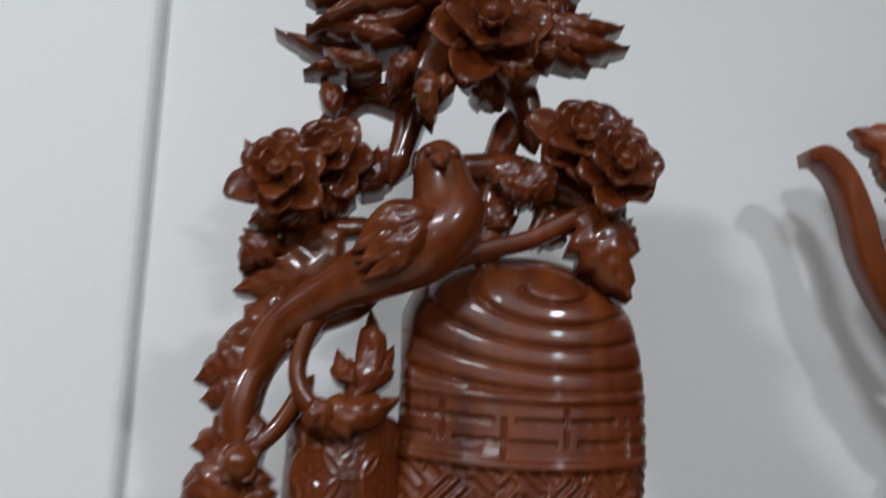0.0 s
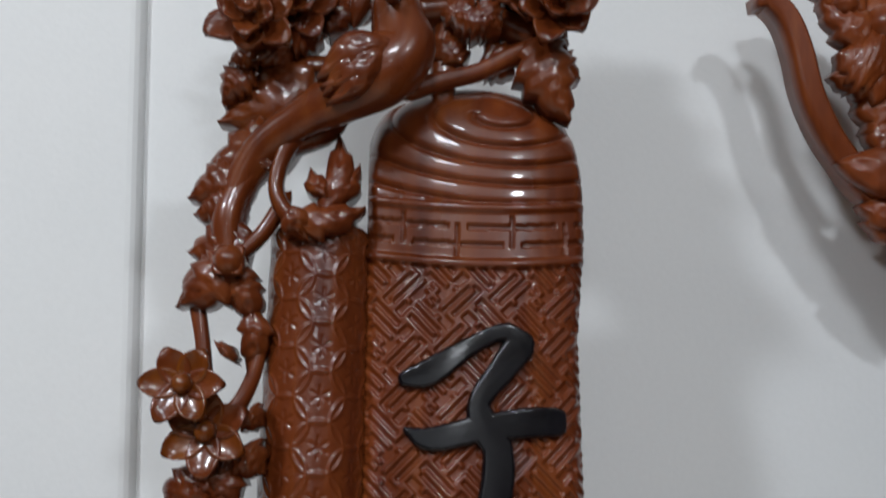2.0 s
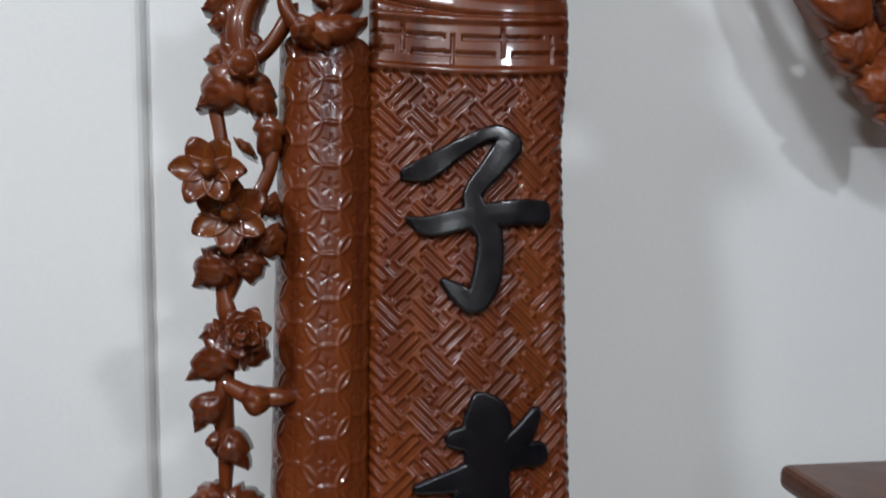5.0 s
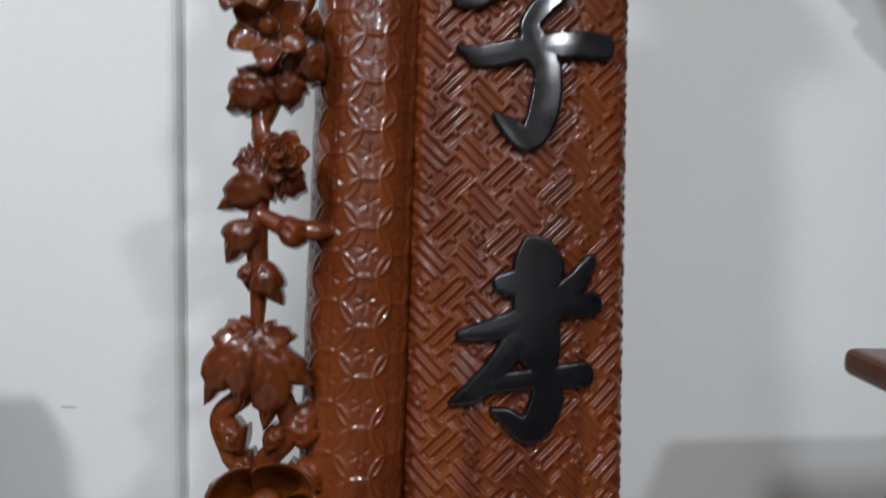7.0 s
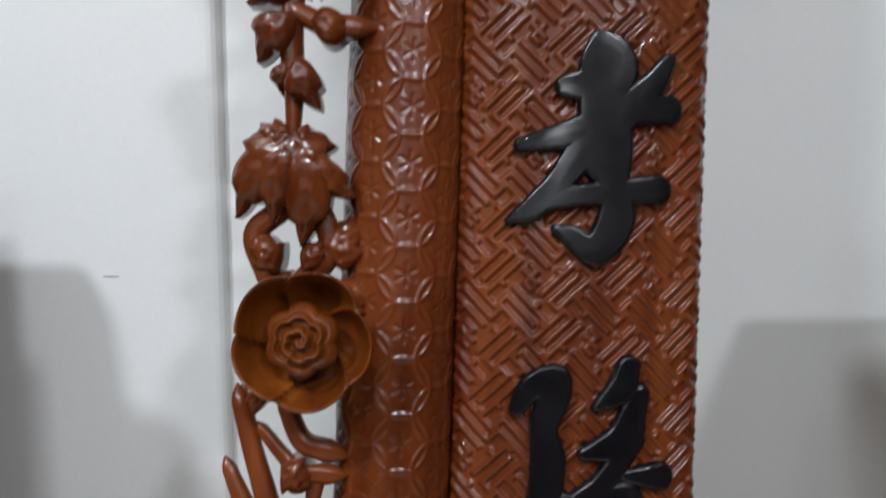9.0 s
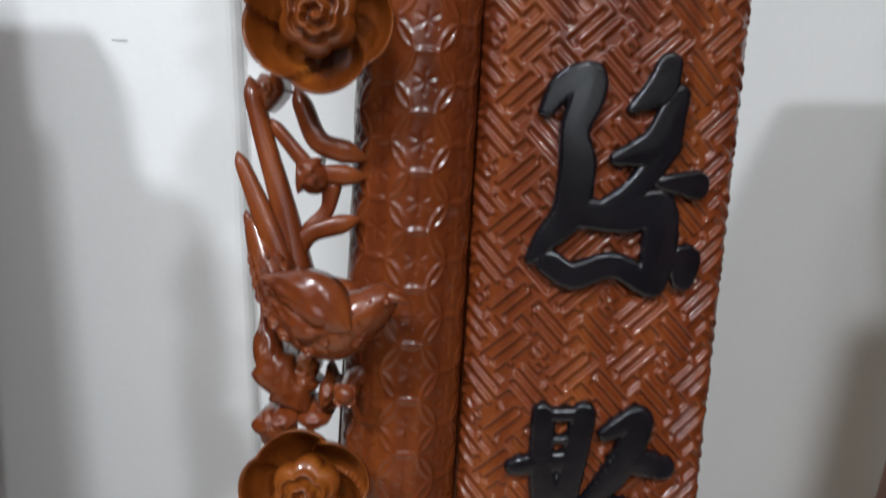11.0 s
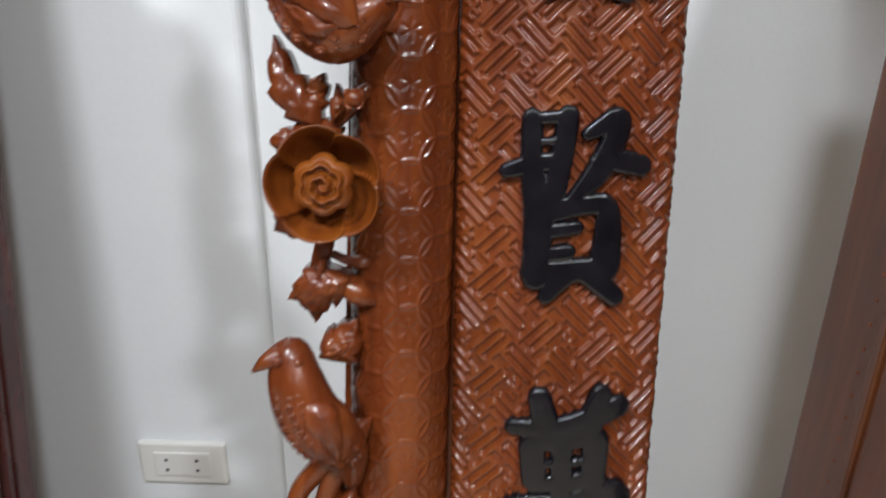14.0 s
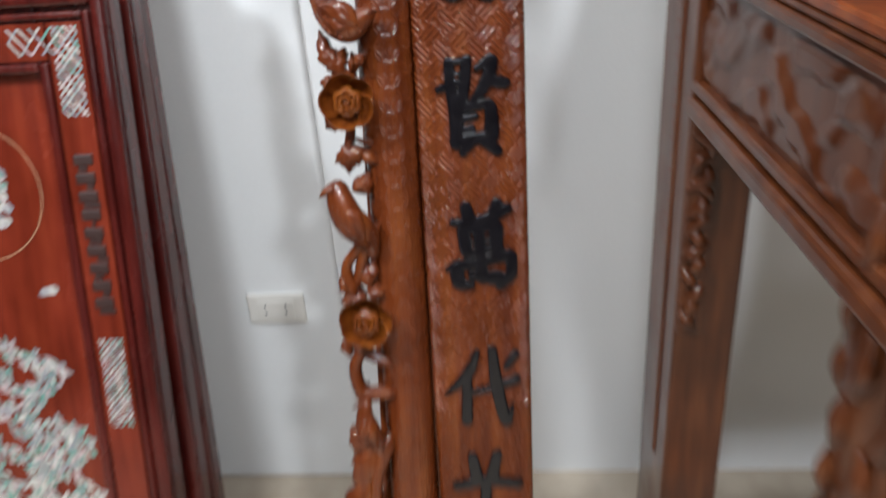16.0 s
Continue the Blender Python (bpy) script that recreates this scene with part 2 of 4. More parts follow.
def panel_relief(x, z):
    x = x - middle(z)[0] + 0.112
    h = np.zeros_like(x)
    soft = np.zeros_like(x)
    for dx in (-0.0004, 0.0, 0.0004):
        for dz in (-0.0004, 0.0, 0.0004):
            soft += fret((x + dx + z + dz - 1.44) / 0.00448 + 376.48, (x + dx - z - dz + 1.22) / 0.00448 + 211.87)
    diaper = (soft / 9 - 1) * 0.0027
    # border band: two raised lines with a meander between them
    zb = z + 0.0065 - 0.007 * np.abs((x - 0.111) / 0.0755) ** 2
    h = np.where(zb < 1.381, diaper, h)
    for c in (1.3835, 1.4235):
        h += 0.0028 * np.exp(-((zb - c) / 0.0030) ** 4)
    inside = (zb > 1.389) & (zb < 1.418)
    s = ((x + 0.014) % 0.076) / 0.076
    v = (zb - 1.389) / 0.029
    up = np.where(s < 0.5, v, 1 - v)
    s2 = (s % 0.5) / 0.5
    groove = (np.abs(up - 0.28) < 0.07) & (s2 > 0.12) & (s2 < 0.9) | (np.abs(up - 0.72) < 0.07) & (s2 < 0.78) | (np.abs(s2 - 0.94) < 0.035) & (up < 0.80)
    h = np.where(inside, h - 0.0034 * groove, h)
    # head: a flat spiral in overlapping steps
    dx, dz = (x - 0.125) / 2.05, z - 1.490
    e = np.sqrt(dx ** 2 + dz ** 2)
    ang = np.arctan2(dz, dx) / (2 * np.pi)
    k = (e / 0.0145 - ang)
    f = k - np.floor(k)
    step = 0.0038 * (1 - np.abs(2 * f - 1) ** 5)
    ring = np.where(k < 0.35, 0.0035, step)
    return np.where(zb > 1.4275, ring - 0.0030, h)


def build_panel():
    u = np.linspace(-1, 1, 171)
    low = np.linspace(FOOT, 0.26, 190)
    v = np.concatenate([low, np.linspace(0.26, 1.43, 1270)[1:]])
    top = np.linspace(0, 1, 100)[1:]
    U = np.repeat(u[None], len(v) + len(top), 0)
    head = crest(u)
    Z = np.concatenate([np.repeat(v[:, None], len(u), 1), 1.43 + top[:, None] * (head - 1.43)[None]])
    C, H = middle(Z)
    X = C + H * U
    Y = panel_depth(X, Z) - panel_relief(X, Z)
    # sides and crest turn back to the rear face
    X = np.concatenate([X[:, :1], X, X[:, -1:]], 1)
    Z = np.concatenate([Z[:, :1], Z, Z[:, -1:]], 1)
    Y = np.concatenate([np.full((len(Y), 1), 0.040), Y, np.full((len(Y), 1), 0.040)], 1)
    X, Z, Y = np.vstack([X, X[-1:]]), np.vstack([Z, Z[-1:]]), np.vstack([Y, np.full((1, Y.shape[1]), 0.046)])
    grid_part("panel", X, Y, Z, WOOD, board, "bowed panel carved with a diagonal key fret and a spiral head")
    box_part("rear_board", (-0.030, 0.041, FOOT), (0.180, 0.058, 1.36), WOOD, board)


build_panel()


def build_scroll():
    a = np.linspace(-1.75, 1.62, 150)
    z = np.concatenate([np.linspace(FOOT, 0.26, 150), np.linspace(0.26, 1.408, 1180)[1:]])
    A, Z = np.meshgrid(a, z)
    arc = 0.0355 * A
    rings, stars = np.zeros_like(A), np.zeros_like(A)
    for col in range(-3, 4):
        cx = 0.0065 + 0.0238 * col
        dz = (Z - 1.3495 - 0.0161 * (col % 2) + 0.0161) % 0.0322 - 0.0161
        dx = arc - cx
        for shift in (-0.0322, 0.0, 0.0322):
            r = np.sqrt(dx ** 2 + (dz - shift) ** 2)
            rings = np.maximum(rings, 0.0010 * np.exp(-((r - 0.0169) / 0.0011) ** 2))
        r, th = np.sqrt(dx ** 2 + dz ** 2), np.arctan2(dz, dx)
        ray = np.abs((th / (np.pi / 3)) % 1 - 0.5) * (np.pi / 3) * r
        stars = np.maximum(stars, np.exp(-(ray / 0.0009) ** 2) * np.clip((0.0078 - r) / 0.001, 0, 1))
    h = (rings - 0.0007 * stars) * np.clip(np.cos(A) * 2.2, 0, 1)
    top = np.clip((Z - 1.396) / 0.012, 0, 1)
    R = 0.0355 * (1 - 0.30 * top ** 2.5) + h * (1 - top)
    X, Y = axis(Z) + R * np.sin(A), 0.034 - R * np.cos(A)
    X, Y, Z = np.vstack([X, axis(1.41) + 0 * X[-1:]]), np.vstack([Y, 0 * Y[-1:] + 0.03]), np.vstack([Z, Z[-1:] + 0.003])
    grid_part("scroll", X, Y, Z, WOOD, board, "half-round side scroll carved with overlapping coins and stars")


build_scroll()


def character(name, strokes, label):
    """Brush strokes (x, z, half-width in millimetres) swept to one raised, round-edged glyph on the bowed panel."""
    pts = np.array([q for s in strokes for q in s])
    x0, x1 = pts[:, 0].min() - 8, pts[:, 0].max() + 8
    z0, z1 = pts[:, 1].min() - 8, pts[:, 1].max() + 8
    step = 0.7
    gx, gz = np.arange(x0, x1, step), np.arange(z0, z1, step)
    X, Z = np.meshgrid(gx, gz)
    d = np.full(X.shape, 99.0)
    for s in strokes:
        for ax, az, aw in spline(s, 10):
            d = np.minimum(d, np.hypot(X - ax, Z - az) - aw)
    d += 0.25 * np.sin(X * 0.9 + Z * 0.4) * np.cos(Z * 0.7)
    dz, dx = np.gradient(d, step)
    g = np.maximum(dx ** 2 + dz ** 2, 0.2)
    near = np.abs(d) < step * 0.8
    X, Z = X - np.where(near, d * dx / g, 0), Z - np.where(near, d * dz / g, 0)
    cell = (d[:-1, :-1] + d[1:, :-1] + d[:-1, 1:] + d[1:, 1:]) < 0
    lift = 4.4 * np.sqrt(np.clip(1 - (1 - np.clip(-d / 2.2, 0, 1)) ** 2, 0, 1)) + 0.5 + 0.15 * np.clip(-d / 9, 0, 1)
    Xm, Zm = X / 1000, Z / 1000
    Y = panel_depth(Xm, Zm) - lift / 1000
    base = panel_depth(Xm, Zm) + 0.0025
    used, verts, faces = {}, [], []

    def corner(i, j, low):
        key = (i, j, low)
        if key not in used:
            used[key] = len(verts)
            verts.append((Xm[i, j], base[i, j] if low else Y[i, j], Zm[i, j]))
        return used[key]

    for i, j in zip(*np.nonzero(cell)):
        ring = ((i, j), (i, j + 1), (i + 1, j + 1), (i + 1, j))
        faces.append([corner(a, b, False) for a, b in ring])
        for (di, dj), (a, b) in zip(((-1, 0), (0, 1), (1, 0), (0, -1)), ((0, 1), (1, 2), (2, 3), (3, 0))):
            p, q = i + di, j + dj
            if not (0 <= p < cell.shape[0] and 0 <= q < cell.shape[1]) or not cell[p, q]:
                faces.append([corner(*ring[b], False), corner(*ring[a], False), corner(*ring[a], True), corner(*ring[b], True)])
    mesh_part(name, verts, faces, BLACK, board, label)


character("character", [[(62.4, 1298.3, 6.0), (77.9, 1302.8, 9.2), (105.1, 1320.6, 6.5), (126.8, 1330.3, 6.1), (138.8, 1323.0, 9.0)],
        [(136.9, 1320.1, 10.6), (125.2, 1304.5, 9.3), (110.5, 1284.0, 7.6), (113.9, 1268.3, 10.0), (122.8, 1250.9, 10.4), (120.5, 1221.8, 11.1), (111.7, 1204.7, 8.7), (99.2, 1211.8, 7.1), (89.0, 1219.6, 2.8)],
        [(62.4, 1265.3, 2.0), (78.9, 1259.5, 7.9), (110.0, 1266.3, 9.0), (141.4, 1271.0, 10.1), (161.1, 1272.1, 9.7)]],
    "raised glossy black brush character 子")
character("character", [[(117.1, 1133.7, 8.3), (121.6, 1120.5, 17.4), (118.9, 1106.4, 14.4), (120.8, 1086.6, 15.7), (121.7, 1072.8, 16.5), (127.8, 1052.2, 9.4), (129.7, 1032.5, 11.5), (118.9, 1014.7, 9.4), (103.9, 1022.6, 6.2), (95.0, 1026.3, 2.5)],
        [(98.0, 1108.3, 7.0), (118.2, 1109.7, 12.4)],
        [(156.6, 1126.1, 4.9), (147.5, 1111.4, 8.2), (131.9, 1093.6, 10.3), (113.3, 1072.4, 10.3)],
        [(157.8, 1097.9, 9.0), (135.1, 1095.1, 9.0), (99.8, 1080.5, 8.3), (73.1, 1073.6, 4.1)],
        [(110.0, 1072.3, 10.3), (96.1, 1052.7, 8.2), (82.0, 1037.3, 7.4), (67.9, 1029.5, 2.1)],
        [(90.0, 1042.5, 7.0), (120.8, 1047.6, 7.0), (153.2, 1051.5, 9.0)]],
    "raised glossy black brush character 孝")
character("character", [[(78.2, 920.9, 4.5), (86.7, 934.8, 7.7), (99.7, 940.6, 8.0), (99.4, 929.6, 9.7), (94.3, 910.6, 8.3), (97.5, 892.0, 10.4), (95.2, 866.7, 9.6), (83.5, 850.3, 6.6), (76.6, 839.1, 3.5)],
        [(141.4, 948.8, 7.2), (137.6, 936.1, 8.6), (122.9, 924.6, 2.8)],
        [(149.3, 934.5, 5.1), (145.2, 922.5, 8.2), (139.4, 906.7, 10.3), (118.3, 897.8, 4.5)],
        [(145.5, 906.9, 7.5), (130.0, 882.7, 6.9), (113.8, 867.7, 7.6)]] + [[(101.4, 867.1, 8.7), (126.3, 866.8, 9.3), (143.0, 872.4, 10.3), (146.4, 850.5, 10.3), (143.8, 832.0, 9.3)],
        [(87.3, 837.8, 7.7), (100.2, 832.2, 8.0), (121.7, 839.6, 7.6), (140.8, 831.2, 7.6)],
        [(143.7, 886.5, 4.5), (162.7, 886.5, 8.5)],
        [(161.6, 844.4, 9.9), (161.5, 835.0, 7.5)]],
    "raised glossy black brush character 孫")
character("character", [[(91.7, 751.2, 6.9), (93.4, 720.9, 7.8), (99.4, 689.2, 10.1), (99.2, 648.1, 8.9)],
        [(114.1, 753.5, 7.3), (111.7, 729.3, 7.8), (108.0, 705.5, 7.8)],
        [(92.9, 751.3, 4.3), (114.1, 753.5, 4.7)],
        [(93.8, 736.6, 3.0), (113.0, 738.7, 3.0)],
        [(77.4, 717.3, 5.2), (92.6, 722.5, 6.5), (113.1, 726.3, 5.6)],
        [(95.4, 705.1, 7.4), (109.1, 707.5, 7.4)],
        [(127.6, 743.0, 4.7), (145.3, 752.8, 8.1), (143.4, 737.2, 8.6), (134.0, 717.4, 8.2), (118.6, 700.2, 3.9)]] + [[(133.4, 726.1, 4.3), (148.8, 726.6, 7.7), (163.0, 723.8, 7.3)],
        [(99.4, 691.2, 8.8), (127.4, 697.3, 7.0), (143.3, 695.4, 7.8), (144.8, 662.2, 10.5), (142.3, 651.7, 8.8)],
        [(98.3, 650.2, 8.9), (140.0, 655.8, 8.3)],
        [(104.7, 679.2, 5.7), (124.4, 682.7, 4.8)],
        [(107.6, 664.2, 5.7), (119.4, 666.2, 5.7)],
        [(116.4, 650.8, 9.7), (107.1, 635.0, 5.3)],
        [(136.3, 651.5, 8.8), (152.9, 636.7, 6.6)]],
    "raised glossy black brush character 賢")
character("character", [[(108.2, 563.2, 8.1), (115.3, 537.6, 10.8)],
        [(150.0, 567.4, 7.4), (142.1, 541.8, 10.7)],
        [(91.3, 541.1, 6.0), (125.0, 541.9, 9.2), (162.1, 558.6, 8.5)],
        [(104.9, 526.4, 9.3), (107.8, 503.3, 9.3)],
        [(149.1, 531.5, 9.7), (148.7, 503.5, 9.2)],
        [(103.2, 530.1, 7.1), (149.9, 535.8, 7.0)]] + [[(107.4, 514.1, 3.8), (148.3, 518.6, 3.8)],
        [(108.0, 499.0, 6.6), (151.5, 504.8, 7.6)],
        [(125.0, 540.8, 8.1), (128.5, 464.7, 8.8)],
        [(80.5, 474.1, 3.3), (96.6, 480.6, 8.3), (127.6, 485.8, 8.2), (164.5, 493.6, 9.2), (169.3, 470.1, 9.2), (154.2, 452.9, 7.7)],
        [(94.6, 476.6, 10.5), (97.3, 456.1, 9.4), (113.8, 452.6, 5.5)],
        [(115.8, 466.8, 6.6), (148.7, 463.2, 10.9)]],
    "raised glossy black brush character 萬")
character("character", [[(118.7, 352.6, 4.6), (104.8, 319.1, 8.6), (74.2, 287.1, 3.2)],
        [(104.8, 323.3, 7.0), (102.8, 247.5, 8.7)],
        [(105.4, 289.3, 4.7), (173.2, 309.2, 7.7)],
        [(140.4, 357.0, 6.9), (146.8, 298.5, 9.4), (159.3, 245.0, 7.9), (168.5, 268.8, 2.3)],
        [(172.1, 347.5, 6.9), (160.4, 330.8, 5.4)]],
    "raised glossy black brush character 代")
character("character", [[(109.2, 186.8, 7.8), (114.4, 156.8, 9.6)],
        [(144.6, 191.7, 7.8), (137.5, 156.8, 9.6)],
        [(84.1, 136.5, 7.1), (128.9, 148.7, 8.7), (175.5, 141.6, 7.8)],
        [(128.4, 138.5, 8.7), (122.3, 19.8, 9.0)],
        [(81.7, 95.0, 6.2), (170.0, 101.5, 7.0)],
        [(119.3, 89.8, 7.1), (77.8, 36.0, 4.5)],
        [(132.8, 89.8, 7.1), (171.8, 42.0, 6.2)]],
    "raised glossy black brush character 榮")


# ---- carved leaves, vines, flowers and birds of the openwork ----
BACK = 0.026


def leaf(base, tip, width, y, lobes, parent=None, material=None, back=BACK, name="leaf"):
    """A thick cut-out leaf: toothed outline, midrib and side veins in front, straight cut sides, flat rear."""
    b, t = np.array(base), np.array(tip)
    width = width * 1.3
    b = b - 0.08 * (t - b)
    along = t - b
    length = np.hypot(*along)
    d = along / length
    side = np.array([d[1], -d[0]])
    n, m = 22, 9
    s = np.linspace(0, 1, n)
    prof = np.sin(np.pi * np.clip(s, 0, 1) ** 0.75) ** 0.8 * 0.94 + 0.06 * (1 - s)
    if lobes:
        tooth = (s * (lobes + 0.6)) % 1
        prof = prof * (0.70 + 0.42 * tooth)
    prof[-1] = 0.01
    bend = 0.10 * length * np.sin(np.pi * s) * (1 if (base[0] * 97 + tip[1] * 61) % 1 > 0.5 else -1)
    r = np.linspace(-1, 1, m)
    S, Rr = np.meshgrid(s, r, indexing="ij")
    W = prof[:, None] * width / 2 * Rr
    px = b[0] + along[0] * S + side[0] * (W + bend[:, None])
    pz = b[1] + along[1] * S + side[1] * (W + bend[:, None])
    relief = 0.0055 * (1 - np.abs(Rr) ** 1.6) - 0.0022 * np.exp(-(Rr / 0.10) ** 2) + 0.0017 * np.sin(2 * np.pi * (S * (2.5 + lobes) - np.abs(Rr) * 1.3)) * (1 - Rr ** 2)
    curl = 0.006 * np.sin(S * np.pi * 1.2) - 0.004 * S
    py = y + 0.004 - relief - curl
    X = np.concatenate([px[:, :1], px, px[:, -1:]], 1)
    Z = np.concatenate([pz[:, :1], pz, pz[:, -1:]], 1)
    yb = np.full((n, 1), min(back, y + 0.022))
    Y = np.concatenate([yb, py, yb], 1)
    ob = grid_part(name, X, Y, Z, material or WOOD, parent or board, closed=True)
    return ob


def tube(name, path, material, parent, flat=1.0, sides=14, label="", twist=0.0, carved=False):
    """path: rows of x, y, z, radius. flat squeezes it across; twist cuts a spiral groove."""
    p = np.array(path)
    tan = np.gradient(p[:, :3], axis=0)
    tan /= np.maximum(np.linalg.norm(tan, axis=1, keepdims=True), 1e-9)
    ref = np.array([0.0, 1.0, 0.0])
    u = np.cross(tan, ref)
    u /= np.maximum(np.linalg.norm(u, axis=1, keepdims=True), 1e-6)
    v = np.cross(u, tan)
    a = np.linspace(0, 2 * np.pi, sides, endpoint=False)
    R = p[:, 3:4] * (1 + 0.05 * np.sin(3 * a + 40 * p[:, 2:3]))
    if carved:
        R = R * 0.92 / (np.abs(np.cos(a)) ** 3.2 + np.abs(np.sin(a)) ** 3.2) ** (1 / 3.2)
    if twist:
        R = R * (1 - 0.13 * np.maximum(0, np.sin(a + twist * np.arange(len(p))[:, None])) ** 3)
    ring = p[:, None, :3] + u[:, None] * (R * np.cos(a))[..., None] + v[:, None] * (flat * R * np.sin(a))[..., None]
    def dome(k, way):
        c = p[k, :3]
        return [(ring[k] - c) * q + c + way * tan[k] * p[k, 3] * o for o, q in (((0.7, 0.80), (1.4, 0.42), (1.9, 0.0)) if carved else ((0.45, 0.86), (0.78, 0.58), (0.95, 0.0)))]
    ring = np.concatenate([np.array(dome(0, -1)[::-1]), ring, np.array(dome(-1, 1))])
    return grid_part(name, ring[..., 0], ring[..., 1], ring[..., 2], material, parent, label, closed=True)


def vine(points, y):
    rows = spline([(x, y + 0.002, z, r) for x, z, r in points], 7)
    tube("stem", rows, WOOD, board, 1.25, 16, carved=True)


def petal(centre, y, ang, r0, r1, width, cup, parent, material):
    """One thick cupped petal, rooted at r0 and ending at r1 from the flower's middle; cup lifts its tip to the front."""
    n, m = 9, 9
    s, r = np.meshgrid(np.linspace(0, 1, n), np.linspace(-1, 1, m), indexing="ij")
    w = width / 2 * np.sin(np.pi * (0.18 + 0.74 * s) ** 0.9) ** 0.7
    rad = r0 + (r1 - r0) * s * (1 - 0.10 * r * r)
    ca, sa = math.cos(ang), math.sin(ang)
    x = centre[0] + ca * rad - sa * w * r
    z = centre[1] + sa * rad + ca * w * r
    dep = y - cup * s ** 1.5 - 0.10 * width * r * r + 0.004 * np.exp(-((s - 1) / 0.12) ** 2)
    thick = 0.004 + 0.003 * (1 - s)
    X = np.concatenate([x, x[:, ::-1]], 1)
    Z = np.concatenate([z, z[:, ::-1]], 1)
    Y = np.concatenate([dep, (dep + thick)[:, ::-1]], 1)
    X, Y, Z = [np.vstack([q, np.repeat(q[-1:].mean(1, keepdims=True), q.shape[1], 1)]) for q in (X, Y, Z)]
    return grid_part("petal", X, Y, Z, material, parent, closed=True)


def knob(name, centre, y, r, parent, material, stretch=1.0, back=None):
    rows = [(centre[0], y - r * stretch * math.cos(a), centre[1], r * max(math.sin(a), 0.02)) for a in np.linspace(0.03, 1.75, 9)]
    rows.append((centre[0], back if back else y + r, centre[1], r * 0.8))
    p = np.array(rows)
    a = np.linspace(0, 2 * np.pi, 18, endpoint=False)
    X = p[:, 0:1] + p[:, 3:4] * np.cos(a)
    Z = p[:, 2:3] + p[:, 3:4] * np.sin(a)
    Y = np.repeat(p[:, 1:2], 18, 1)
    return grid_part(name, X, Y, Z, material, parent, closed=True)


def peony(centre, r, y, turn, material=None):
    m = material or WOOD
    r = r * 1.12
    core = knob("peony", centre, y + 0.012, r * 0.45, board, m, 0.7, BACK)
    for count, r0, r1, w, cup, lift, t0 in ((6, 0.34, 1.06, 0.80, 0.010, 0.008, 0), (5, 0.16, 0.70, 0.62, 0.016, 0.000, 25), (3, 0.06, 0.34, 0.40, 0.014, -0.008, 10)):
        for k in range(count):
            wob = 1 + 0.12 * math.sin(k * 2.7 + turn)
            petal(centre, y + lift, radians(turn + t0 + 360 * k / count), r0 * r, r1 * r * wob, w * r, cup * r / 0.05, core, m)
    knob("peony_heart", centre, y - 0.010 * r / 0.05, r * 0.17, core, m)
    return core


def blossom(centre, r, y, turn):
    return peony(centre, r, y, turn)


def daisy(centre, r, y, turn):
    r = r * 1.15
    core = knob("plum_blossom", centre, y, r * 0.24, board, WOOD_GOLD, 1.0, BACK)
    for k in range(6):
        petal(centre, y + 0.004, radians(turn + 60 * k), 0.15 * r, r * (1 + 0.06 * math.sin(k * 5)), 0.74 * r, 0.007, core, WOOD_GOLD if k % 2 else WOOD)
    return core


def bud(centre, r, y, turn):
    core = knob("bud", centre, y, r * 0.8, board, WOOD, 1.0, BACK)
    for k in range(4):
        petal(centre, y - 0.002, radians(turn + 45 + 90 * k), 0.2 * r, r, r * 0.8, 0.004, core, WOOD)
    return core


def rose(centre, r, y, turn):
    """An open bowl of five swirling petals round a raised, scalloped heart with a spiral."""
    n, m = 40, 120
    s = np.linspace(0.0, 1.0, n)[:, None]
    a = np.linspace(0, 2 * np.pi, m, endpoint=False)[None]
    swirl = ((a + radians(turn) + 0.7 * s) / (2 * np.pi) * 5) % 1
    rim = 1 + 0.11 * np.sin(np.pi * swirl ** 0.8) - 0.03
    rad = r * s * rim
    front = y + 0.58 * r * (1 - s ** 2.3) - 0.34 * r * swirl ** 3 * s ** 0.8 * (1 - 0.5 * s) + 0.012
    lip = np.clip((s - 0.94) / 0.06, 0, 1)
    front = front + 0.004 * lip ** 2 - 0.010 * np.clip((s - 0.6) / 0.4, 0, 1) ** 2
    out = [(rad, front)]
    for k, (rr, dd) in enumerate(((0.98, 0.006), (0.90, 0.022), (0.66, 0.040), (0.3, 0.055))):
        out.append((r * rr * rim[-1:], np.full((1, m), y + dd * r / 0.06)))
    R, Y = np.vstack([o[0] + 0 * a for o in out]), np.vstack([o[1] + 0 * a for o in out])
    bowl = grid_part("rose", centre[0] + R * np.cos(a), Y, centre[1] + R * np.sin(a), WOOD_GOLD, board, "open carved rose with amber-coloured petals", closed=True)
    s = np.linspace(0, 1, 36)[:, None]
    edge = 1 + 0.16 * np.abs(np.sin(3 * a)) - 0.08
    R = 0.54 * r * s * edge
    spiral = np.cos(2 * np.pi * (s * 2.6 - a / (2 * np.pi)))
    Yh = y + 0.24 * r - 0.24 * r * np.sqrt(np.clip(1 - s ** 3, 0, 1)) + 0.0032 * spiral * np.clip(s * 6, 0, 1) * np.clip((0.8 - s) * 6, 0, 1) + 0.0016 * np.abs(np.sin(3 * a)) * s
    Yh = np.vstack([Yh, np.full((1, m), y + 0.60 * r)])
    R = np.vstack([R, R[-1:] * 0.85])
    grid_part("rose_heart", centre[0] + R * np.cos(a), Yh, centre[1] + R * np.sin(a), WOOD_GOLD, bowl, closed=True)
    return bowl


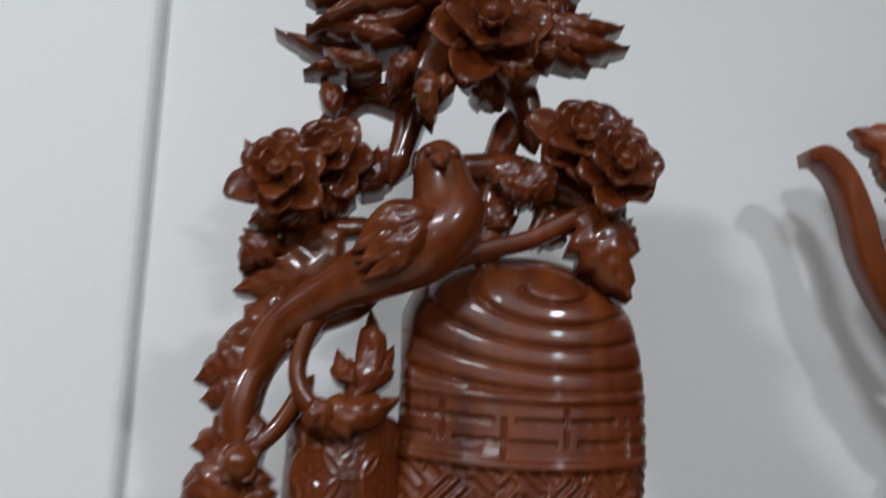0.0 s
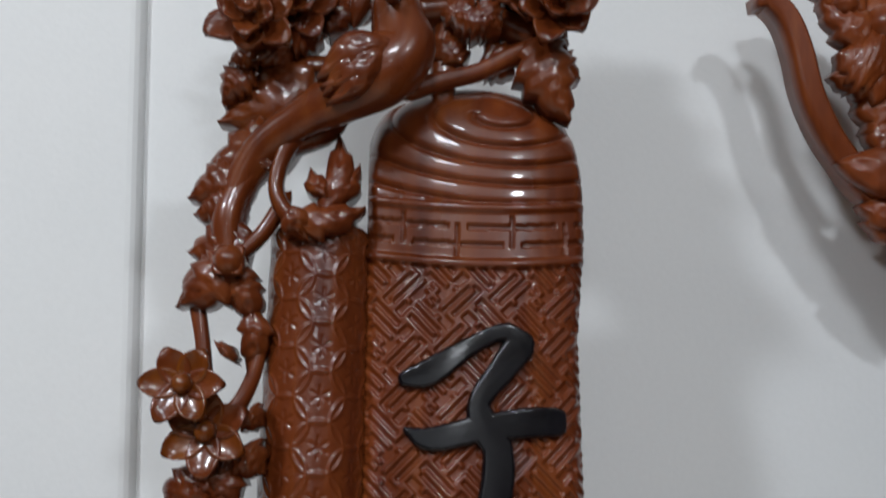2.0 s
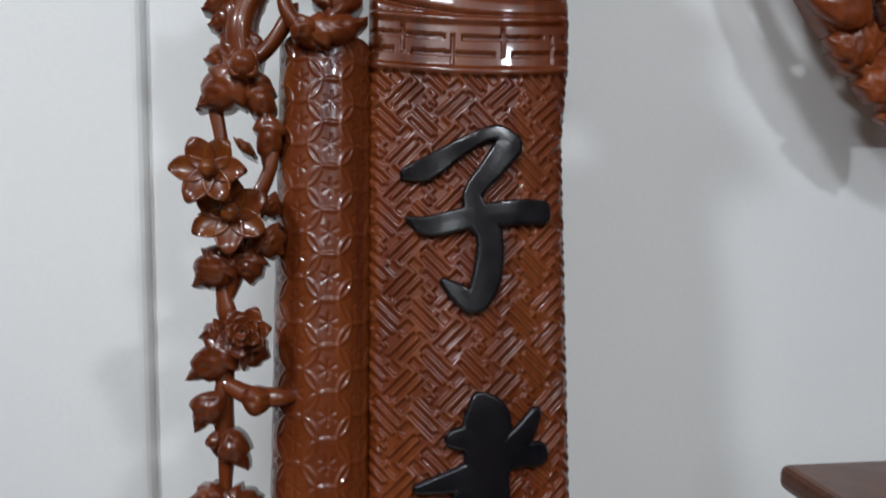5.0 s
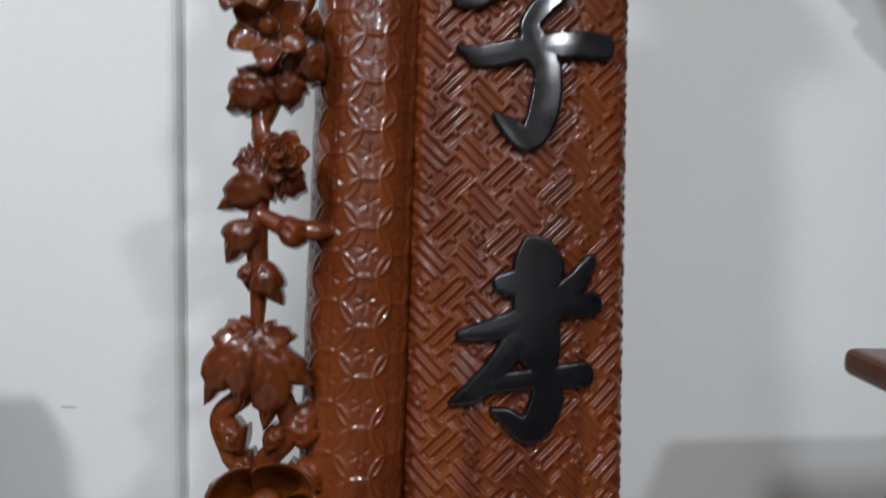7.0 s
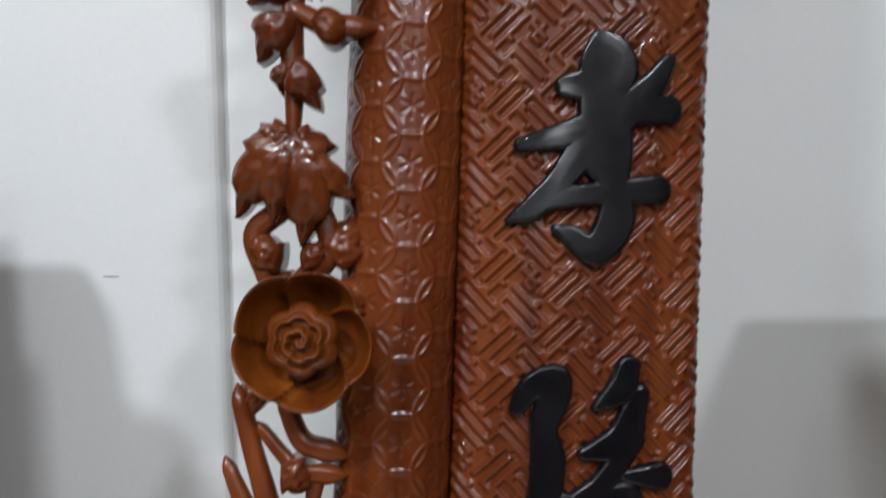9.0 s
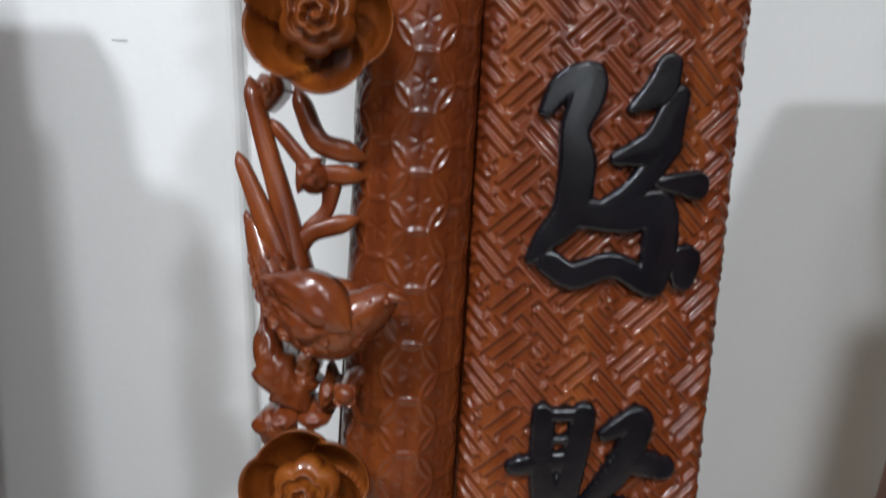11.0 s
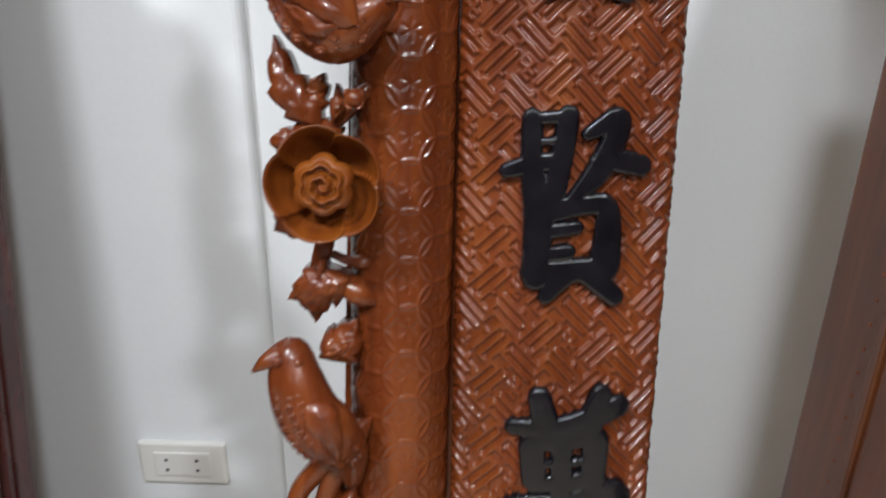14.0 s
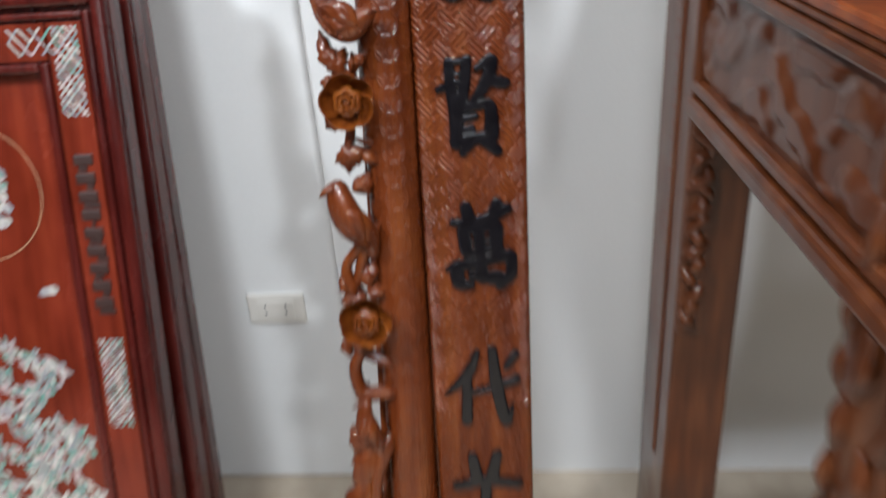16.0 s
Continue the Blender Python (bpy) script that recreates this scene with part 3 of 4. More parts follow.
def bird(rows, wing, beak, tails, scales=True):
    """A carved bird: swelling body along rows (x, y, z, radius), a feathered wing, a beak and tail feathers."""
    body = tube("bird", spline(rows, 8), WOOD, board, 0.95, 18, "carved lacquered bird among the leaves")
    (bx, bz), (tx, tz), w, y = wing
    for k in range(4):
        f = k / 4
        leaf((bx + 0.2 * f * (tx - bx), bz + 0.2 * f * (tz - bz) - 0.1 * f * w), (tx + (f - 0.4) * 0.3 * w, tz - (f - 0.4) * 0.7 * w), w * (0.62 - 0.06 * k), y + 0.0015 * k, 0, body, WOOD, y + 0.014, "feather")
    path = spline(rows, 8)
    for k in range(8, len(path) - 8, 2) if scales else ():
        (px, py, pz, pr), (qx, qy, qz, qr) = path[k], path[min(k + 5, len(path) - 1)]
        for o in (-0.62, -0.2, 0.22, 0.62):
            nx, nz = -(qz - pz), qx - px
            ln = math.hypot(nx, nz)
            nx, nz = nx / ln * pr * o, nz / ln * pr * o
            dep = pr * 0.95 * math.sqrt(1 - o * o)
            leaf((px + nx, pz + nz), (qx + nx * qr / pr, qz + nz * qr / pr), pr * 0.34, py - dep + 0.0046, 0, body, WOOD, py - dep + 0.009, "scale")
    tube("beak", spline(beak, 5), WOOD, body, 1.0, 8)
    x, y0, z, r = rows[0]
    for k in (-1, 1):
        knob("eye", (x + k * 0.45 * r, z + 0.1 * r), y0 - 0.85 * r, 0.22 * r, body, WOOD)
    for b, t, w2, y2 in tails:
        leaf(b, t, w2, y2, 3, body, WOOD, BACK, "tail_feather")
    return body


bird([(0.0470, -0.030, 1.5530, 0.0170), (0.0505, -0.029, 1.5390, 0.0190), (0.0530, -0.028, 1.5190, 0.0240), (0.0380, -0.026, 1.5010, 0.0250), (0.0120, -0.018, 1.4860, 0.0190), (-0.0160, -0.008, 1.4730, 0.0140), (-0.0430, 0.000, 1.4530, 0.0125), (-0.0590, 0.006, 1.4210, 0.0125), (-0.0640, 0.008, 1.3880, 0.0120)],
     ((0.0410, 1.5120), (0.0010, 1.4790), 0.030, -0.0500), [(0.0460, -0.045, 1.5500, 0.007), (0.0455, -0.054, 1.5450, 0.005), (0.0450, -0.060, 1.5390, 0.001)],
     [((-0.0220, 1.4604), (-0.0848, 1.4212), 0.030, 0.0), ((-0.0316, 1.4522), (-0.0703, 1.4393), 0.024, 0.004)], False)
bird([(-0.0022, -0.026, 0.8159, 0.010), (-0.0103, -0.026, 0.8090, 0.013), (-0.0284, -0.022, 0.7982, 0.018), (-0.0505, -0.014, 0.8074, 0.016), (-0.0664, -0.006, 0.8275, 0.010), (-0.0763, 0.0, 0.8464, 0.006)],
     ((-0.0183, 0.8041), (-0.0605, 0.8155), 0.032, -0.041), [(-0.0002, -0.028, 0.8189, 0.005), (0.0079, -0.030, 0.8188, 0.003), (0.0139, -0.030, 0.8167, 0.001)],
     [((-0.0534, 0.8164), (-0.0843, 0.8515), 0.016, -0.004)])
bird([(-0.0560, -0.024, 0.5950, 0.0145), (-0.0520, -0.026, 0.5790, 0.0185), (-0.0442, -0.024, 0.5576, 0.021), (-0.0324, -0.018, 0.5408, 0.021), (-0.0206, -0.008, 0.5238, 0.013), (-0.0192, 0.0, 0.4998, 0.008)],
     ((-0.0439, 0.5700), (-0.0246, 0.5281), 0.028, -0.042), [(-0.0640, -0.028, 0.5970, 0.0075), (-0.0715, -0.032, 0.5935, 0.0050), (-0.0785, -0.032, 0.5880, 0.0015)],
     [((-0.0287, 0.5261), (-0.0378, 0.4898), 0.020, -0.004), ((-0.0509, 0.5371), (-0.0553, 0.5247), 0.016, -0.014)])
bird([(-0.0393, -0.014, 0.2816, 0.008), (-0.0421, -0.014, 0.2653, 0.012), (-0.0390, -0.012, 0.2432, 0.016), (-0.0297, -0.006, 0.2208, 0.012), (-0.0228, 0.0, 0.1927, 0.006)],
     ((-0.0403, 0.2597), (-0.0321, 0.2153), 0.022, -0.029), [(-0.0433, -0.016, 0.2839, 0.004), (-0.0517, -0.02, 0.2821, 0.003), (-0.0581, -0.02, 0.2779, 0.001)],
     [((-0.0297, 0.2208), (-0.0299, 0.1763), 0.016, 0.0)])

# spiky foliage of the crown
crown = random.Random(21)
for k in range(30):
    a = radians(-25 + 230 * (k + crown.random()) / 30)
    r0, r1 = crown.uniform(0.02, 0.05), crown.uniform(0.075, 0.125)
    cx, cz = 0.068, 1.672
    leaf((cx + r0 * math.cos(a), cz + 0.8 * r0 * math.sin(a)), (cx + r1 * math.cos(a + 0.15), cz + 0.75 * r1 * math.sin(a + 0.15)), crown.uniform(0.010, 0.017), crown.uniform(-0.05, 0.0), 2)

blossom((0.0752, 1.6527), 0.039, -0.045, 10)
leaf((0.0081, 1.6500), (-0.0706, 1.6629), 0.011, -0.010, 2)
leaf((-0.0015, 1.6456), (-0.0390, 1.6561), 0.012, -0.030, 2)
leaf((0.0070, 1.6681), (-0.0391, 1.6854), 0.012, -0.010, 2)
leaf((-0.0042, 1.6253), (-0.0465, 1.6247), 0.010, -0.020, 2)
leaf((0.0035, 1.6216), (-0.0331, 1.6342), 0.011, -0.035, 2)
leaf((0.0158, 1.6402), (-0.0236, 1.6537), 0.011, -0.040, 2)
leaf((0.0289, 1.6822), (-0.0095, 1.7059), 0.014, -0.020, 2)
leaf((0.0508, 1.6943), (0.0380, 1.7447), 0.019, -0.020, 2)
leaf((0.1006, 1.6904), (0.1269, 1.7365), 0.020, -0.020, 2)
leaf((0.0212, 1.6930), (-0.0268, 1.7255), 0.015, -0.010, 2)
leaf((0.1154, 1.6645), (0.1644, 1.6553), 0.013, -0.020, 2)
leaf((0.1061, 1.6408), (0.1455, 1.6353), 0.012, -0.035, 2)
leaf((0.0804, 1.6226), (0.1101, 1.6248), 0.011, -0.040, 2)
leaf((0.1104, 1.6755), (0.1284, 1.6905), 0.014, -0.030, 2)
leaf((0.0275, 1.6226), (0.0124, 1.5938), 0.013, -0.045, 2)
leaf((0.0382, 1.6109), (0.0415, 1.5779), 0.013, -0.045, 2)
leaf((0.0527, 1.6074), (0.0315, 1.6086), 0.013, -0.040, 2)
leaf((0.0708, 1.6192), (0.0666, 1.6524), 0.021, -0.030, 2)
leaf((0.0679, 1.6201), (0.0901, 1.6139), 0.014, -0.020, 2)
leaf((0.1285, 1.6814), (0.1556, 1.6682), 0.010, -0.010, 2)
vine([(0.0204, 1.5671, 0.0094), (0.0250, 1.5883, 0.0105), (0.0296, 1.6096, 0.0135), (0.0389, 1.6331, 0.0176), (0.0530, 1.6700, 0.0241)], 0.000)
vine([(-0.0233, 1.6055, 0.0097), (-0.0052, 1.6223, 0.0098), (0.0218, 1.6183, 0.0118)], 0.010)
vine([(0.1114, 1.6066, 0.0100), (0.1052, 1.6327, 0.0121), (0.0858, 1.6491, 0.0142)], 0.012)
vine([(0.0830, 1.5033, 0.0095), (0.0844, 1.5433, 0.0117), (0.0887, 1.5776, 0.0119), (0.0969, 1.6091, 0.0121)], 0.020)
vine([(0.0203, 1.5741, 0.0116), (-0.0018, 1.5653, 0.0096), (-0.0190, 1.5517, 0.0114), (-0.0362, 1.5303, 0.0130)], 0.012)
vine([(0.0647, 1.5717, 0.0117), (0.0945, 1.5748, 0.0118), (0.1177, 1.5685, 0.0118), (0.1479, 1.5535, 0.0156)], 0.012)
leaf((-0.0242, 1.5975), (-0.0359, 1.6261), 0.013, -0.010, 1)
peony((-0.0240, 1.5620), 0.026, -0.020, 0)
peony((-0.0500, 1.5370), 0.026, -0.040, 25)
peony((0.1370, 1.5850), 0.028, -0.026, 40)
peony((0.1620, 1.5620), 0.027, -0.034, 10)
leaf((0.1646, 1.6033), (0.1827, 1.6161), 0.013, -0.005, 1)
leaf((-0.0586, 1.5514), (-0.0779, 1.5706), 0.013, -0.020, 1)
leaf((-0.0006, 1.5484), (0.0067, 1.5836), 0.019, 0.000, 4)
leaf((-0.0276, 1.5425), (-0.0044, 1.5383), 0.032, -0.010, 4)
leaf((-0.0382, 1.5352), (-0.0264, 1.5177), 0.029, -0.005, 4)
leaf((-0.0488, 1.5328), (-0.0728, 1.5211), 0.022, 0.000, 4)
leaf((-0.0158, 1.5160), (-0.0764, 1.4756), 0.036, 0.000, 4)
leaf((-0.0525, 1.5069), (-0.0726, 1.4865), 0.021, -0.008, 4)
leaf((0.1063, 1.5620), (0.0808, 1.5873), 0.023, 0.000, 4)
leaf((0.1074, 1.5621), (0.1232, 1.5455), 0.022, -0.020, 4)
leaf((0.1153, 1.5503), (0.0871, 1.5564), 0.018, -0.020, 4)
leaf((0.1522, 1.5454), (0.1760, 1.5593), 0.027, 0.000, 4)
leaf((0.1550, 1.5475), (0.1756, 1.4849), 0.034, -0.005, 4)
leaf((0.1630, 1.5337), (0.1845, 1.5203), 0.023, 0.000, 4)
leaf((0.1200, 1.5404), (0.1367, 1.5258), 0.023, 0.005, 4)
leaf((0.0959, 1.5316), (0.0803, 1.5592), 0.023, 0.008, 4)
vine([(0.0598, 1.5045, 0.0074), (0.0838, 1.5133, 0.0067), (0.1082, 1.5210, 0.0064), (0.1333, 1.5347, 0.0076), (0.1532, 1.5424, 0.0088)], 0.004)
vine([(0.1126, 1.5251, 0.0057), (0.1188, 1.5413, 0.0065), (0.1162, 1.5623, 0.0078)], 0.008)
vine([(0.0006, 1.5235, 0.0074), (-0.0236, 1.5198, 0.0081), (-0.0486, 1.5120, 0.0073)], 0.008)
leaf((-0.0499, 1.4300), (-0.0916, 1.4181), 0.027, 0.000, 4)
leaf((-0.0536, 1.4093), (-0.0866, 1.4064), 0.024, 0.000, 4)
leaf((-0.0486, 1.3937), (-0.0884, 1.3799), 0.030, 0.000, 4)
leaf((-0.0442, 1.4479), (-0.0732, 1.4353), 0.021, 0.000, 4)
leaf((-0.0356, 1.4590), (-0.0666, 1.4620), 0.024, 0.000, 4)
vine([(-0.0018, 1.4699, 0.0107), (-0.0355, 1.4531, 0.0105), (-0.0547, 1.4269, 0.0103), (-0.0623, 1.4031, 0.0118), (-0.0611, 1.3806, 0.0100)], 0.004)
vine([(0.0039, 1.4829, 0.0124), (-0.0210, 1.4594, 0.0070), (-0.0305, 1.4305, 0.0058), (-0.0254, 1.4110, 0.0067), (-0.0107, 1.3956, 0.0077)], -0.004)
vine([(-0.0264, 1.4149, 0.0062), (-0.0389, 1.3929, 0.0057), (-0.0543, 1.3768, 0.0066)], 0.002)
leaf((0.0018, 1.4087), (0.0100, 1.4690), 0.018, -0.004, 2)
leaf((0.0046, 1.4186), (-0.0082, 1.4410), 0.012, -0.008, 1)
leaf((0.0066, 1.4167), (0.0258, 1.4470), 0.012, -0.002, 1)
leaf((-0.0166, 1.4003), (0.0311, 1.4132), 0.019, -0.010, 2)
leaf((-0.0167, 1.4072), (-0.0057, 1.3868), 0.016, -0.014, 1)
leaf((-0.0354, 1.4383), (-0.0413, 1.4500), 0.014, 0.000, 1)
bud((-0.0552, 1.3699), 0.013, -0.014, 0)
leaf((-0.0523, 1.3690), (-0.0921, 1.3417), 0.022, 0.000, 2)
leaf((-0.0532, 1.3602), (-0.0402, 1.3311), 0.017, -0.004, 2)
vine([(-0.0804, 1.3508, 0.0059), (-0.0733, 1.3196, 0.0051), (-0.0692, 1.2904, 0.0058)], 0.010)
vine([(-0.0542, 1.3621, 0.0059), (-0.0393, 1.3360, 0.0047), (-0.0361, 1.3096, 0.0050), (-0.0437, 1.2840, 0.0057), (-0.0573, 1.2652, 0.0076)], 0.008)
leaf((-0.0484, 1.3681), (-0.0412, 1.3330), 0.019, -0.002, 3)
leaf((-0.0413, 1.3389), (-0.0429, 1.3016), 0.017, 0.002, 2)
leaf((-0.0572, 1.3738), (-0.0891, 1.3427), 0.029, -0.006, 3)
daisy((-0.0712, 1.2884), 0.022, -0.040, 0)
daisy((-0.0582, 1.2613), 0.024, -0.026, 30)
leaf((-0.0610, 1.2398), (-0.0873, 1.2130), 0.021, -0.008, 2)
leaf((-0.0453, 1.2371), (-0.0470, 1.2146), 0.019, -0.008, 2)
leaf((-0.0424, 1.2479), (-0.0246, 1.2364), 0.021, -0.008, 2)
leaf((-0.0397, 1.2714), (-0.0279, 1.2657), 0.015, -0.008, 2)
leaf((-0.0570, 1.2330), (-0.0667, 1.2182), 0.015, -0.008, 2)
leaf((-0.0566, 1.3102), (-0.0508, 1.3162), 0.015, -0.008, 2)
vine([(-0.0590, 1.2330, 0.0117), (-0.0618, 1.2144, 0.0070), (-0.0656, 1.1987, 0.0058), (-0.0567, 1.1842, 0.0077)], 0.006)
leaf((-0.0586, 1.1793), (-0.0890, 1.1477), 0.023, -0.006, 2)
leaf((-0.0625, 1.1792), (-0.0813, 1.1771), 0.015, -0.006, 2)
leaf((-0.0507, 1.1686), (-0.0329, 1.1639), 0.021, -0.006, 2)
leaf((-0.0619, 1.2300), (-0.0864, 1.2121), 0.022, -0.006, 2)
leaf((-0.0512, 1.2458), (-0.0364, 1.2392), 0.019, -0.006, 2)
leaf((-0.0511, 1.2311), (-0.0431, 1.2185), 0.015, -0.006, 2)
peony((-0.0458, 1.1814), 0.015, -0.024, 10)
vine([(-0.0620, 1.2407, 0.0076), (-0.0667, 1.2143, 0.0053), (-0.0627, 1.1958, 0.0068)], 0.004)
vine([(-0.0605, 1.1734, 0.0068), (-0.0624, 1.1509, 0.0064), (-0.0632, 1.1285, 0.0075), (-0.0602, 1.1031, 0.0063), (-0.0590, 1.0698, 0.0041)], 0.004)
vine([(-0.0604, 1.1451, 0.0056), (-0.0435, 1.1374, 0.0075), (-0.0248, 1.1366, 0.0075)], 0.002)
leaf((-0.0475, 1.1364), (-0.0258, 1.1376), 0.016, -0.008, 0)
leaf((-0.0613, 1.1382), (-0.0800, 1.1127), 0.018, -0.010, 1)
leaf((-0.0553, 1.1139), (-0.0433, 1.0876), 0.016, -0.008, 1)
leaf((-0.0642, 1.1138), (-0.0661, 1.0952), 0.010, 0.000, 1)
leaf((-0.0561, 1.0699), (-0.0877, 1.0228), 0.022, -0.010, 2)
leaf((-0.0571, 1.0699), (-0.0877, 1.0511), 0.018, -0.006, 2)
leaf((-0.0561, 1.0699), (-0.0828, 1.0658), 0.013, -0.010, 2)
leaf((-0.0561, 1.0699), (-0.0659, 1.0209), 0.022, -0.010, 2)
leaf((-0.0561, 1.0699), (-0.0499, 1.0081), 0.024, -0.010, 2)
leaf((-0.0571, 1.0699), (-0.0361, 1.0249), 0.020, -0.006, 2)
leaf((-0.0561, 1.0699), (-0.0202, 1.0377), 0.022, -0.010, 2)
leaf((-0.0571, 1.0699), (-0.0333, 1.0680), 0.016, -0.006, 2)
vine([(-0.0649, 1.0287, 0.0074), (-0.0788, 1.0140, 0.0074), (-0.0698, 0.9895, 0.0074)], 0.008)
vine([(-0.0430, 1.0337, 0.0075), (-0.0340, 1.0082, 0.0075), (-0.0479, 0.9895, 0.0082)], 0.008)
leaf((-0.0648, 0.9944), (-0.0847, 1.0150), 0.015, 0.000, 2)
leaf((-0.0260, 0.9983), (-0.0212, 1.0308), 0.019, 0.004, 2)
leaf((-0.0469, 0.9944), (-0.0331, 1.0150), 0.011, 0.000, 1)
rose((-0.0412, 0.9580), 0.036, -0.038, 0)
leaf((-0.0659, 0.9216), (-0.0849, 0.9246), 0.017, 0.002, 2)
leaf((-0.0688, 0.9806), (-0.0579, 0.9944), 0.014, 0.002, 2)
leaf((-0.0778, 0.9669), (-0.0838, 0.9718), 0.014, 0.002, 2)
leaf((-0.0280, 0.9757), (-0.0151, 0.9925), 0.020, 0.002, 2)
vine([(-0.0515, 0.8084, 0.0098), (-0.0653, 0.8404, 0.0074), (-0.0841, 0.8802, 0.0041)], -0.004)
vine([(-0.0575, 0.8075, 0.0083), (-0.0714, 0.8265, 0.0066), (-0.0813, 0.8495, 0.0029)], 0.002)
vine([(-0.0504, 0.8154, 0.0099), (-0.0612, 0.8563, 0.0072), (-0.0740, 0.8940, 0.0058), (-0.0809, 0.9177, 0.0058)], 0.002)
vine([(-0.0680, 0.9009, 0.0039), (-0.0471, 0.8800, 0.0049), (-0.0290, 0.8779, 0.0065)], 0.004)
vine([(-0.0549, 0.9146, 0.0058), (-0.0450, 0.8958, 0.0065), (-0.0300, 0.8908, 0.0072)], 0.006)
vine([(-0.0291, 0.8510, 0.0059), (-0.0472, 0.8432, 0.0056), (-0.0543, 0.8284, 0.0072), (-0.0444, 0.8173, 0.0066), (-0.0243, 0.8131, 0.0066)], 0.002)
vine([(-0.0361, 0.8710, 0.0059), (-0.0381, 0.8581, 0.0043), (-0.0462, 0.8462, 0.0059)], 0.006)
leaf((-0.0531, 0.8820), (-0.0331, 0.8709), 0.016, -0.002, 2)
leaf((-0.0461, 0.7442), (-0.0737, 0.7967), 0.020, 0.002, 3)
leaf((-0.0490, 0.7503), (-0.0427, 0.7743), 0.017, 0.006, 2)
vine([(-0.0489, 0.7573, 0.0051), (-0.0522, 0.7393, 0.0044), (-0.0544, 0.7212, 0.0051)], 0.006)
bud((-0.0187, 0.7599), 0.008, -0.016, 0)
leaf((-0.0339, 0.7451), (-0.0337, 0.7682), 0.008, 0.000, 1)
vine([(-0.0329, 0.7440, 0.0044), (-0.0248, 0.7520, 0.0051), (-0.0156, 0.7629, 0.0061)], 0.006)
leaf((-0.0573, 0.7293), (-0.0745, 0.7265), 0.015, 0.002, 1)
leaf((-0.0543, 0.7292), (-0.0582, 0.7434), 0.015, 0.002, 1)
leaf((-0.0401, 0.7310), (-0.0410, 0.7462), 0.015, 0.002, 1)
leaf((-0.0600, 0.6828), (-0.0744, 0.6709), 0.017, 0.002, 1)
leaf((-0.0583, 0.7363), (-0.0676, 0.7143), 0.017, 0.002, 1)
rose((-0.0350, 0.7085), 0.034, -0.038, 30)
vine([(-0.0401, 0.6652, 0.0069), (-0.0434, 0.6459, 0.0059), (-0.0303, 0.6396, 0.0063), (-0.0183, 0.6332, 0.0105)], 0.004)
vine([(-0.0351, 0.6570, 0.0028), (-0.0240, 0.6527, 0.0035), (-0.0149, 0.6525, 0.0052)], 0.006)
leaf((-0.0383, 0.6469), (-0.0641, 0.6259), 0.019, -0.004, 2)
leaf((-0.0383, 0.6469), (-0.0531, 0.6185), 0.017, -0.004, 2)
leaf((-0.0383, 0.6469), (-0.0451, 0.6102), 0.021, -0.004, 2)
leaf((-0.0383, 0.6469), (-0.0317, 0.6212), 0.017, -0.004, 2)
leaf((-0.0383, 0.6469), (-0.0474, 0.6491), 0.014, -0.004, 2)
leaf((-0.0364, 0.5874), (-0.0176, 0.6117), 0.021, 0.000, 2)
leaf((-0.0272, 0.5892), (-0.0361, 0.6059), 0.017, -0.004, 2)
vine([(-0.0194, 0.5301, 0.0106), (-0.0415, 0.5056, 0.0086), (-0.0575, 0.4810, 0.0078), (-0.0513, 0.4524, 0.0096)], 0.000)
vine([(-0.0205, 0.5249, 0.0106), (-0.0336, 0.4960, 0.0086), (-0.0428, 0.4616, 0.0074)], 0.002)
leaf((-0.0266, 0.4538), (-0.0307, 0.4896), 0.017, 0.000, 2)
leaf((-0.0202, 0.4641), (-0.0163, 0.4924), 0.013, 0.000, 1)
leaf((-0.0516, 0.4429), (-0.0638, 0.4759), 0.017, 0.000, 2)
rose((-0.0300, 0.4105), 0.035, -0.036, 60)
leaf((-0.0562, 0.4283), (-0.0619, 0.4422), 0.019, 0.000, 1)
leaf((-0.0428, 0.4289), (-0.0421, 0.4500), 0.019, 0.000, 1)
leaf((-0.0230, 0.4368), (-0.0193, 0.4578), 0.019, 0.000, 1)
leaf((-0.0585, 0.3645), (-0.0763, 0.3565), 0.019, 0.000, 1)
vine([(-0.0455, 0.3554, 0.0094), (-0.0559, 0.3278, 0.0095), (-0.0461, 0.2906, 0.0104), (-0.0099, 0.2903, 0.0103)], 0.004)
vine([(-0.0455, 0.3544, 0.0079), (-0.0071, 0.3358, 0.0078)], 0.006)
leaf((-0.0423, 0.2839), (-0.0594, 0.2932), 0.021, 0.000, 2)
leaf((-0.0388, 0.2267), (-0.0658, 0.1868), 0.032, 0.000, 2)
leaf((-0.0330, 0.1965), (-0.0573, 0.1157), 0.032, 0.000, 2)
leaf((-0.0247, 0.1973), (-0.0229, 0.1152), 0.024, 0.000, 2)
leaf((-0.0467, 0.1366), (-0.0728, 0.0514), 0.033, 0.000, 2)
leaf((-0.0364, 0.1158), (-0.0389, 0.0405), 0.033, 0.000, 2)
leaf((-0.0258, 0.0835), (-0.0604, -0.0029), 0.033, 0.000, 2)
vine([(-0.0160, 0.2047, 0.0121), (-0.0354, 0.1339, 0.0099), (-0.0307, 0.0378, 0.0100), (-0.0270, -0.0257, 0.0102)], 0.004)


